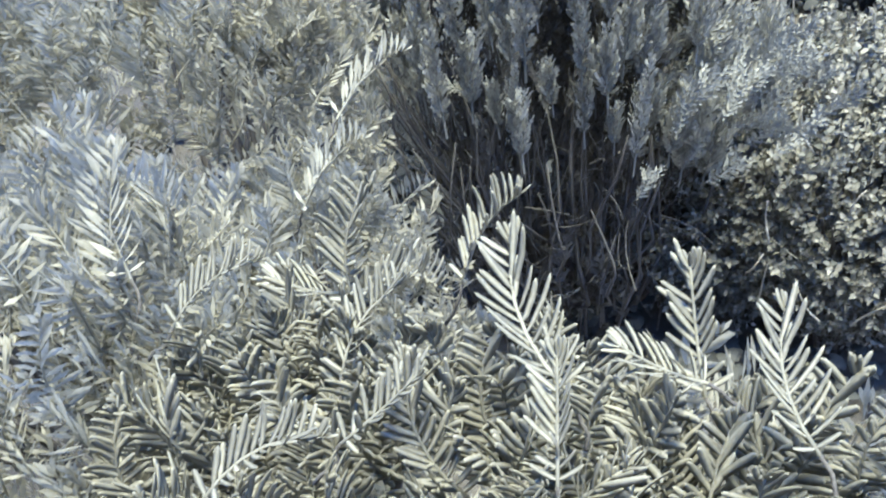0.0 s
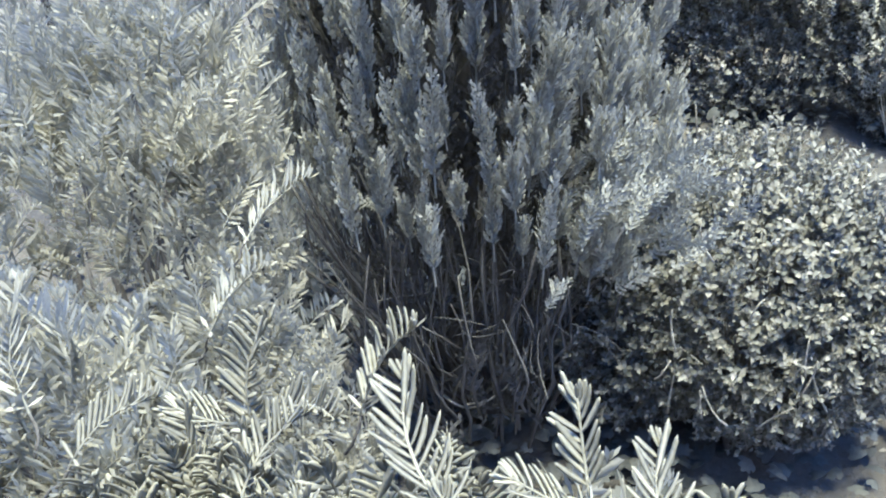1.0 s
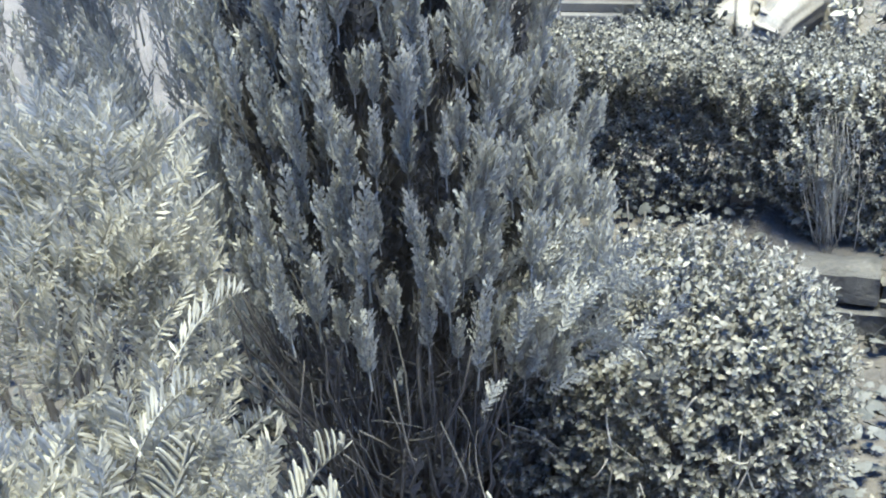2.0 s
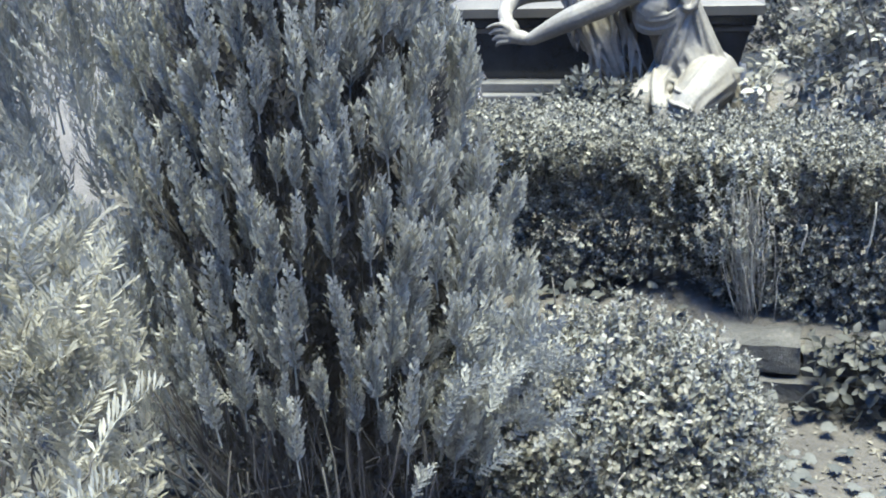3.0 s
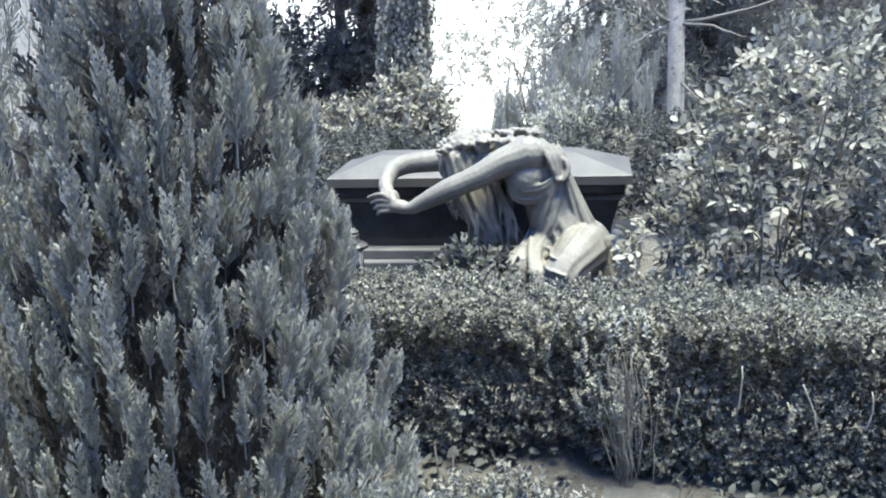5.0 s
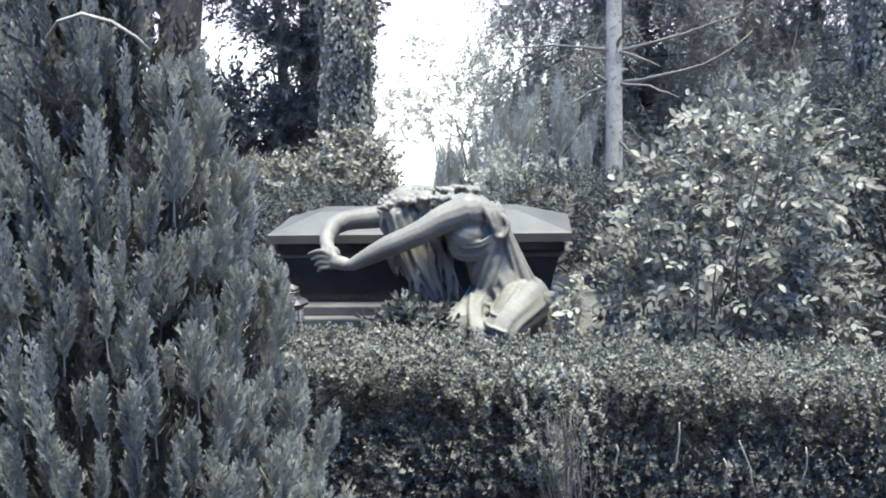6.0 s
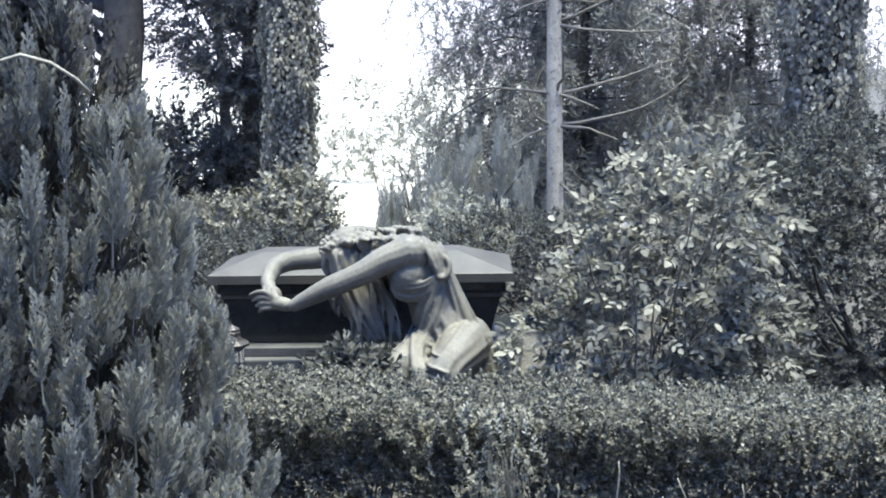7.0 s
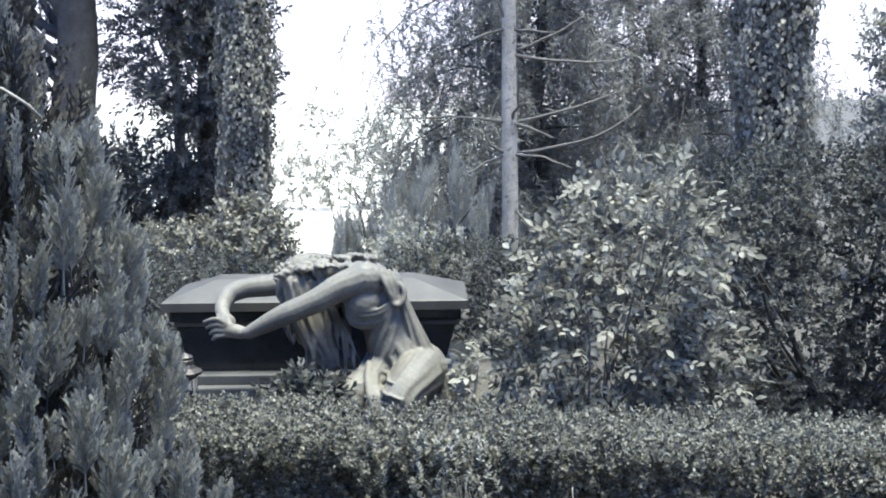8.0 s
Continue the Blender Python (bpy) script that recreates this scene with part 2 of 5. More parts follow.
def yew_shoot(length, pairs, size, seed, droop=0.12, ragged=0.15, full=True):
    """A shoot along z with two ranks of needles that rise towards y."""
    r = np.random.default_rng(seed)
    s = Shape()
    blade = needle if full else thin_needle
    spine = bend((0, 0, 0), (0, 0, length), (r.normal(0, 0.06) * length, -droop * length * 0.5, 0), 6)
    s.add(*(tube(spine, np.linspace(0.0017, 0.0009, 6), 5) if full else tube(spine[::2], (0.0017, 0.0013, 0.0009), 3, False)))
    for k in range(pairs):
        u = 0.05 + 0.93 * k / (pairs - 1)
        at = np.array([np.interp(u, np.linspace(0, 1, 6), spine[:, c]) for c in range(3)])
        grow = min(1.0, 0.55 + 2.2 * u) * (1.0 if u < 0.75 else 1.0 - 1.7 * (u - 0.75))
        for side in (-1, 1):
            if r.random() < 0.05:
                continue
            ang = radians(66 - 38 * u + r.normal(0, 9))
            lift = radians(26 + r.normal(0, 15))
            axis = (side * math.sin(ang) * math.cos(lift), math.sin(ang) * math.sin(lift), math.cos(ang))
            ln = size * grow * (1 + r.normal(0, ragged))
            s.put(blade(max(ln, size * 0.3), (0.0052 if full else 0.0046) * (0.85 + 0.3 * r.random()), r.normal(0.2, 0.1)), aim(at, axis, (r.normal(0, 0.22), 1, 0.75)))
    for k in range(4):
        s.put(blade(size * 0.42, 0.0032, 0.1), aim(spine[-1], (r.normal(0, 0.35), r.normal(0.1, 0.3), 1), (0, 1, 0)))
    return s.arrays()


def thuja_spray(length, seed, wide=0.42, full=True, open_to=38):
    """A flat, twice-branched spray of scale leaves along z, spread along x."""
    r = np.random.default_rng(seed)
    s = Shape()

    def rod(a, b, w):
        a, b = np.asarray(a), np.asarray(b)
        d = unit(b - a)
        x = unit(np.cross(d, (0.2, 1.0, 0.1)))
        y = np.cross(d, x)
        m = a * 0.7 + b * 0.3
        s.add([a, m + x * w, m + y * w * 0.5, m - x * w, b], [(0, 2, 1), (0, 3, 2), (1, 2, 4), (2, 3, 4)] if full else [(0, 2, 1), (0, 3, 2), (1, 3, 4)])

    n = 11 if full else 9
    spine = bend((0, 0, 0), (r.normal(0, 0.05) * length, r.normal(0, 0.06) * length, length), (0, 0, 0), n)
    for k in range(n - 1):
        rod(spine[k], spine[k + 1], 0.0026)
    for k in range(1, n - 1):
        for side in (-1, 1):
            u = k / n
            ln = wide * length * (0.35 + 1.5 * u * (1.15 - u)) * (1 + r.normal(0, 0.18))
            ang = radians(open_to + r.normal(0, 7))
            d = np.array([side * math.sin(ang), r.normal(0, 0.22), math.cos(ang)])
            a = spine[k]
            b = a + d * ln
            rod(a, b, 0.0032 if full else 0.0038)
            for j in range(4 if full else 3):
                f = 0.3 + (0.2 if full else 0.25) * j
                c = a + (b - a) * f
                sd = side if j % 2 else -side
                e = unit(d + np.array([sd * 0.75, r.normal(0, 0.2), 0.25]))
                rod(c, c + e * ln * 0.42 * (1.2 - f * 0.6), 0.0031 if full else 0.0040)
    return s.arrays()


def thuja_fan(s, r, length, wide, turn, lean=0.0, ridge=True):
    """One flat upright fan of scale leaves: a stem along z, side twigs that curve up, short tips on them."""
    c, n = math.cos(turn), math.sin(turn)

    def world(p):
        return np.array([p[0] * c - p[1] * n, p[0] * n + p[1] * c + lean * p[2], p[2]])

    def rod(a, b, w):
        d = unit(b - a)
        x = unit(np.cross(d, (0.05, 1.0, 0.02)))
        m = a * 0.35 + b * 0.65
        up = np.array((0, w * 0.55, 0))
        if ridge:
            s.add([world(k) for k in (a, m + x * w, m + up, m - x * w, b)], [(0, 2, 1), (0, 3, 2), (1, 2, 4), (2, 3, 4)])
        else:
            s.add([world(k) for k in (a, m + x * w, m - x * w, b)], [(0, 2, 1), (1, 2, 3)])

    steps = 13
    bow = r.normal(0, 0.04) * length
    spine = [np.array((bow * 4 * u * (1 - u), 0, length * u)) for u in np.linspace(0, 1, steps)]
    for k in range(0, steps - 1, 3):
        rod(spine[k], spine[min(k + 3, steps - 1)], 0.0016)
    for k in range(steps - 1):
        for side in (-1, 1):
            u = (k + 0.5 * (side > 0) + 0.3 * r.random()) / steps
            ln = wide * (0.6 + 1.9 * u * (1.0 - u)) * (1.1 - 0.55 * u) * r.uniform(0.7, 1.2)
            a = np.array((bow * 4 * u * (1 - u), 0, length * u))
            ang = radians(r.uniform(24, 40))
            d = np.array([side * math.sin(ang), r.normal(0, 0.22), math.cos(ang)])
            m = a + d * ln * 0.55
            d2 = unit(d + np.array([-side * 0.2, r.normal(0, 0.15), 0.4]))
            b = m + d2 * ln * 0.6
            rod(a, m + d2 * 0.004, 0.0017)
            rod(m, b, 0.0020)
            for j in range(7):
                f = 0.16 + 0.135 * j
                q = a + (m - a) * f / 0.55 if f < 0.55 else m + (b - m) * (f - 0.55) / 0.6
                sd = 1 if j % 2 else -1
                e = unit((d if f < 0.55 else d2) + np.array([sd * 0.50, r.normal(0, 0.28), 0.18]))
                rod(q, q + e * ln * (0.42 - 0.18 * f) * r.uniform(0.8, 1.3), 0.0019)


def thuja_plume(seed, length=0.2, wide=0.045, fans=2, ridge=True):
    """An upright plume: fans on one stem, a little turned against each other."""
    r = np.random.default_rng(seed)
    s = Shape()
    s.add(*tube([(0, 0, -0.03), (0, 0, length * 0.15), (0, 0, length * 0.3)], (0.0022, 0.0014, 0.0008), 3, False))
    for k in range(fans):
        thuja_fan(s, r, length * (1.0 if k == 0 else r.uniform(0.7, 0.9)), wide * r.uniform(0.85, 1.1), radians((k - (fans - 1) / 2) * (46 if fans < 3 else 60) + r.normal(0, 8)), r.normal(0, 0.05), ridge)
    return s.arrays()


def leafy_twig(length, pairs, ll, lw, seed, spread=55, fine=True, up=0.4):
    """A twig along z with opposite leaves and a tip rosette."""
    r = np.random.default_rng(seed)
    s = Shape()
    spine = bend((0, 0, 0), (0, 0, length), (r.normal(0, 0.1) * length, r.normal(0, 0.1) * length, 0), 4)
    s.add(*tube(spine[::3], np.array((0.0012, 0.0006)) * (ll / 0.016) ** 0.5, 3, False))
    for k in range(pairs):
        u = 0.15 + 0.85 * k / max(pairs - 1, 1)
        at = np.array([np.interp(u, np.linspace(0, 1, 4), spine[:, c]) for c in range(3)])
        turn = k * 1.57 + r.normal(0, 0.4)
        for side in (0, math.pi):
            ang = radians(spread * (1.15 - 0.6 * u) + r.normal(0, 12))
            a = turn + side
            axis = np.array([math.cos(a) * math.sin(ang), math.sin(a) * math.sin(ang), math.cos(ang)])
            sz = (0.75 + 0.5 * r.random()) * (1.0 if u < 0.9 else 0.75)
            s.put(leaf(ll * sz, lw * sz, 0.35, r.normal(0.12, 0.1), fine), aim(at, axis, (-0.4 * axis[0], -0.4 * axis[1], 1.0)))
    return s.arrays()


def compound_leaf(seed, ll=0.035, n=5):
    """A rose leaf: leaflets in pairs along a stalk and one at the end."""
    r = np.random.default_rng(seed)
    s = Shape()
    length = ll * 2.2
    spine = bend((0, 0, 0), (0, -0.012, length), (0, 0.006, 0), 4)
    s.add(*tube(spine, 0.0011, 4, False))
    for k in range(n):
        u = 1.0 if k == n - 1 else 0.45 + 0.32 * (k // 2)
        at = np.array([np.interp(u, np.linspace(0, 1, 4), spine[:, c]) for c in range(3)])
        side = 0 if k == n - 1 else (-1 if k % 2 else 1)
        sz = (1.1 if side == 0 else 0.85) * (1 + r.normal(0, 0.12))
        s.put(leaf(ll * sz, ll * 0.55 * sz, 0.3, 0.18), aim(at, (side * 1.1, r.normal(0, 0.2), 0.75), (side * 0.2 + r.normal(0, 0.2), 1, 0.1)))
    return s.arrays()


def ivy_leaf(size, seed):
    """A five-pointed ivy leaf, cupped, along z."""
    r = np.random.default_rng(seed)
    ring = [(0.0, 0.02), (0.42, 0.12), (0.50, 0.38), (0.30, 0.46), (0.34, 0.74), (0.14, 0.72), (0.0, 1.0)]
    pts = ring + [(-x, z) for x, z in ring[-2:0:-1]]
    v = [(0, 0.06 * size, 0.42 * size)] + [(x * size, (r.normal(0, 0.03) - 0.18 * abs(x) - 0.1 * z * z) * size, z * size) for x, z in pts]
    n = len(pts)
    return np.array(v, float), np.array([(0, 1 + i, 1 + (i + 1) % n) for i in range(n)], int), np.zeros((0, 4), int)


def in_lobes(p, lobes, shrink=0.86):
    inside = np.zeros(len(p), bool)
    for c, r in lobes:
        inside |= (((p - np.array(c)) / (np.array(r) * shrink)) ** 2).sum(1) < 1
    return inside


def lobe_points(lobes, n, shell=(0.85, 1.02), keep=lambda p: np.ones(len(p), bool)):
    """Points and outward directions spread over a union of ellipsoids, n per square metre or so."""
    pts, nrm = [], []
    for c, r in lobes:
        c, r = np.array(c, float), np.array(r, float)
        area = 4 * math.pi * (((r[0] * r[1]) ** 1.6 + (r[0] * r[2]) ** 1.6 + (r[1] * r[2]) ** 1.6) / 3) ** (1 / 1.6)
        d = rng.normal(size=(int(area * n), 3))
        d /= np.linalg.norm(d, axis=1)[:, None]
        k = rng.uniform(*shell, len(d))[:, None]
        p = c + d * r * k
        g = d / r
        others = [(oc, orr) for oc, orr in lobes if tuple(oc) != tuple(c)]
        ok = ~in_lobes(p, others, shell[0] * 0.98) if others else np.ones(len(p), bool)
        pts.append(p[ok])
        nrm.append((g / np.linalg.norm(g, axis=1)[:, None])[ok])
    p, g = np.concatenate(pts), np.concatenate(nrm)
    ok = keep(p)
    return p[ok], g[ok]


def grow(root, name, templates, placed, mat, near=0, at=(0.5, 0.4, 1.0), rest="foliage", coarse=None):
    """The placed copies nearest to a point of the plan become parts of their own, the others one mesh."""
    at = np.array(at)
    placed = sorted(placed, key=lambda k: np.linalg.norm(k[1][:3, 3] - at))
    meshes = [raw(name, *t, mat) for t in templates] if near else []
    for i, m in placed[:near]:
        part(name, meshes[i], root, m=local(root, m))
    if placed[near:]:
        me = scattered(rest, coarse or templates, [(i, local(root, m)) for i, m in placed[near:]], mat)
        stuff(part(rest, me, root))


def boxed(name, lo, hi, mat, bevel=0.006, rough=0.0, taper=0.0):
    """A block with worn edges; rough shakes its corners, taper narrows its foot."""
    bm = bmesh.new()
    bmesh.ops.create_cube(bm, size=1.0)
    lo, hi = Vector(lo), Vector(hi)
    for v in bm.verts:
        k = 1 - taper * (0.5 - v.co.z)
        v.co = Vector(((v.co.x * k + 0.5) * (hi.x - lo.x) + lo.x, (v.co.y * k + 0.5) * (hi.y - lo.y) + lo.y, (v.co.z + 0.5) * (hi.z - lo.z) + lo.z))
    if rough:
        bmesh.ops.subdivide_edges(bm, edges=bm.edges[:], cuts=3, use_grid_fill=True)
        for v in bm.verts:
            v.co += noise.noise_vector(v.co * 9) * rough + noise.noise_vector(v.co * 30) * rough * 0.4
    if bevel:
        sharp = [e for e in bm.edges if e.is_manifold and e.calc_face_angle(0) > 0.6]
        bmesh.ops.bevel(bm, geom=sharp, offset=bevel, segments=2, affect="EDGES", profile=0.6)
    me = bpy.data.meshes.new(name)
    bm.to_mesh(me)
    bm.free()
    me.materials.append(mat)
    return me


# ---- ground ----
def ground_height(x, y):
    s = min(max((y - 3.13) / 0.10, 0.0), 1.0)
    h = (0.160 + 0.09 * math.exp(-((x - 0.24) / 0.16) ** 2 - ((y - 3.5) / 0.2) ** 2)) * s * s * (3 - 2 * s)
    h += 0.012 * noise.noise(Vector((x * 2.3, y * 2.3, 0.0))) + 0.006 * noise.noise(Vector((x * 9, y * 9, 3.0)))
    return h


def make_ground():
    xs = np.concatenate([-np.geomspace(4, 900, 16)[::-1], np.linspace(-3.8, 3.8, 96), np.geomspace(4, 900, 16)])
    ys = np.concatenate([-np.geomspace(1.2, 900, 14)[::-1], np.linspace(-1.0, 7.0, 100), np.geomspace(7.2, 900, 22)])
    v = [(x, y, ground_height(x, y)) for y in ys for x in xs]
    n = len(xs)
    q = [(j * n + i, j * n + i + 1, j * n + n + i + 1, j * n + n + i) for j in range(len(ys) - 1) for i in range(n - 1)]
    ob = new("ground", raw("ground", v, [], q, SOIL))
    return tagged(ob, "bare dark soil ground strewn with dry leaf litter", "ground", kind="structure")


make_ground()


def glow_clearing():
    """Ground coloured pale for the glow between the trees, fitted to the camera's view."""
    n = 60
    v, q = [], []
    for k in range(n):
        y = 9.5 * (90.0) ** (k / (n - 1))
        c = -1.45 - 0.25 * (y - 9.5)
        for i, off in enumerate((-1.0, -0.5, 0.0, 0.5, 1.0)):
            w = 0.5 + 0.30 * (y - 9.5)
            v.append((c + off * w + 0.12 * noise.noise(Vector((y * 0.7, off, 0))), y, 0.205 - 0.012 * off * off + 0.01 * noise.noise(Vector((off * 3, y, 1)))))
    for k in range(n - 1):
        for i in range(4):
            q.append((k * 5 + i, k * 5 + i + 1, k * 5 + i + 6, k * 5 + i + 5))
    ob = new("glow_clearing", raw("glow_clearing", v, [], q, GLOW_GROUND))
    tagged(ob, "pale ground standing for the bright glow between trees", "path", kind="structure")


glow_clearing()


def scatter_ground(name, templates, n, region, mat, label, category, flat=0.9, lift=0.006, size=(0.7, 1.3), raise_by=0.0):
    root = thing(name, (region[0], region[2], 0), label, category, kind="stuff")
    placed = []
    for _ in range(n):
        x = (region[0] + region[1]) / 2 + np.clip(rng.normal(), -2.2, 2.2) * (region[1] - region[0]) / 3.2
        y = (region[2] + region[3]) / 2 + np.clip(rng.normal(), -2.2, 2.2) * (region[3] - region[2]) / 3.2
        a = rng.uniform(0, 2 * math.pi)
        up = unit((rng.normal(0, 1 - flat), rng.normal(0, 1 - flat), 1.0))
        axis = np.array([math.cos(a), math.sin(a), rng.normal(0, 0.25)])
        placed.append((rng.integers(len(templates)), aim((x, y, ground_height(x, y) + lift + rng.uniform(0, raise_by)), axis, up, rng.uniform(*size))))
    grow(root, "leaves", templates, placed, mat, 0, rest="leaves")
    return root


# ---- yew in the foreground ----
def yew():
    root = thing("yew_bush", (-0.15, 0.95, 0.0), "spreading yew shrub with broad pale flat needles in sun", "shrub")
    lobes = [((0.33, 0.66, 0.76), (0.56, 0.25, 0.33)), ((-0.20, 0.72, 0.80), (0.31, 0.28, 0.31)), ((-0.52, 1.20, 0.76), (0.28, 0.34, 0.42)), ((-0.47, 1.36, 0.98), (0.18, 0.20, 0.20)), ((0.60, 0.70, 0.80), (0.24, 0.18, 0.31)),
             ((-0.95, 1.15, 0.65), (0.50, 0.55, 0.55)), ((-0.62, 0.65, 0.65), (0.45, 0.30, 0.42)), ((-0.17, 1.05, 0.67), (0.18, 0.20, 0.25))]
    kinds = [(0.085, 12, 0.031, 1), (0.07, 10, 0.029, 2, 0.3), (0.10, 14, 0.032, 3, -0.1), (0.055, 8, 0.027, 4), (0.08, 11, 0.033, 5, 0.5, 0.25)]
    temps = [yew_shoot(*k) for k in kinds]
    thin = [yew_shoot(*k, full=False) for k in kinds]
    placed = []
    # single shoots that stand clear of the mass: foot, tip, facing
    heroes = [((0.112, 0.780, 1.030), (0.122, 0.810, 1.137), (0.1, -0.8, 0.6)), ((0.119, 0.780, 1.045), (0.234, 0.750, 1.112), (-0.3, -0.5, 0.9)), ((0.101, 0.780, 1.041), (-0.033, 0.800, 1.013), (0.2, -0.5, 0.9)),
              ((0.204, 0.800, 1.066), (0.242, 0.830, 1.137), (-0.7, -0.6, 0.5)), ((0.345, 0.690, 1.100), (0.268, 0.760, 1.171), (0.4, -0.8, 0.5)), ((0.407, 0.780, 1.040), (0.374, 0.830, 1.131), (0.1, -0.9, 0.4)),
              ((0.502, 0.675, 1.125), (0.466, 0.730, 1.169), (0.3, -0.7, 0.7)), ((-0.055, 0.700, 1.068), (-0.090, 0.760, 1.155), (0.3, -0.8, 0.6)), ((0.379, 0.600, 1.120), (0.358, 0.650, 1.173), (-0.1, -0.8, 0.6)),
              ((-0.070, 0.560, 0.960), (-0.128, 0.620, 1.030), (0.3, -0.8, 0.6)), ((0.029, 0.660, 1.075), (0.075, 0.700, 1.112), (-0.3, -0.7, 0.7)), ((0.420, 0.740, 1.092), (0.352, 0.760, 1.085), (0.1, -0.6, 0.9)),
              ((0.168, 0.680, 1.057), (0.184, 0.720, 1.090), (-0.2, -0.8, 0.6)), ((0.208, 0.500, 1.130), (0.258, 0.530, 1.163), (-0.3, -0.6, 0.8)), ((0.228, 0.600, 1.090), (0.269, 0.630, 1.135), (-0.2, -0.7, 0.7)),
              ((-0.100, 1.060, 1.020), (-0.015, 1.119, 1.108), (-0.5, -0.5, 0.7)), ((-0.060, 0.930, 0.990), (0.012, 0.966, 1.076), (-0.4, -0.6, 0.7))]
    for a, b, f in heroes:
        a, b = np.array(a), np.array(b)
        ln = np.linalg.norm(b - a)
        placed.append(((2, 2, 0)[len(placed) % 3], aim(a, b - a, np.array(f) + (0, 0, 0.5), min(1.08, max(0.85, ln / 0.095)))))
    p, g = lobe_points(lobes, 1250, (0.74, 1.0), lambda p: (p[:, 2] > 0.62) | ((p[:, 2] > 0.35) & (rng.random(len(p)) < 0.3)))
    seen = ((p[:, 0] > -1.1) & (g[:, 1] < 0.45)) | (rng.random(len(p)) < 0.22)
    p, g = p[seen], g[seen]
    for q, d in zip(p, g):
        axis = unit(d * 0.45 + np.array([0.06, 0.0, 0.75]) + rng.normal(0, 0.24, 3))
        face = (np.array([0.15, -0.7, 0.45]) if q[1] > 0.9 else np.array([0.1, -0.4, 0.8])) + rng.normal(0, 0.22, 3)
        placed.append((rng.integers(5), aim(q - axis * 0.045, axis, face, rng.uniform(0.8, 1.15) if q[1] > 0.9 else rng.uniform(0.85, 1.2))))
    # twigs and limbs
    foot = np.array((-0.25, 1.0, 0.0))
    for c, r in lobes:
        for _ in range(7):
            s = Shape()
            d = unit(rng.normal(size=3) + (0, 0, 0.7))
            tip = np.array(c) + d * np.array(r) * 0.66
            s.add(*tube(bend(foot + rng.normal(0, 0.05, 3) * (1, 1, 0), tip, (0, 0, 0.08), 8, 0.012) - np.array(root.location), np.linspace(0.016, 0.003, 8), 6))
            part("branch", s.mesh("branch", BARK), root, "dark brown branch")
    for a, b, f in heroes:
        a = np.array(a)
        s2 = Shape()
        back = unit(np.array(b) - a) * 0.03 + np.array((0, 0, 0.012))
        s2.add(*tube(bend(a - back, a, (0.004, 0, 0), 5, 0.002) - np.array(root.location), np.linspace(0.0016, 0.0014, 5), 5))
        part("stem", s2.mesh("stem", BARK), root)
    grow(root, "shoot", temps, placed, YEW, 300, (0.25, 0.60, 1.15), coarse=thin)


# ---- thuja behind it ----
THUJA_AT = np.array((-0.27, 1.98))


def thuja_radius(z):
    return float(np.interp(z, (0.45, 0.6, 0.8, 0.95, 1.11, 1.25, 1.33, 1.44, 1.565, 1.66, 1.74, 1.80, 1.87, 2.0, 2.15),
                           (0.34, 0.39, 0.415, 0.392, 0.362, 0.332, 0.312, 0.275, 0.236, 0.198, 0.148, 0.112, 0.088, 0.06, 0.0)))


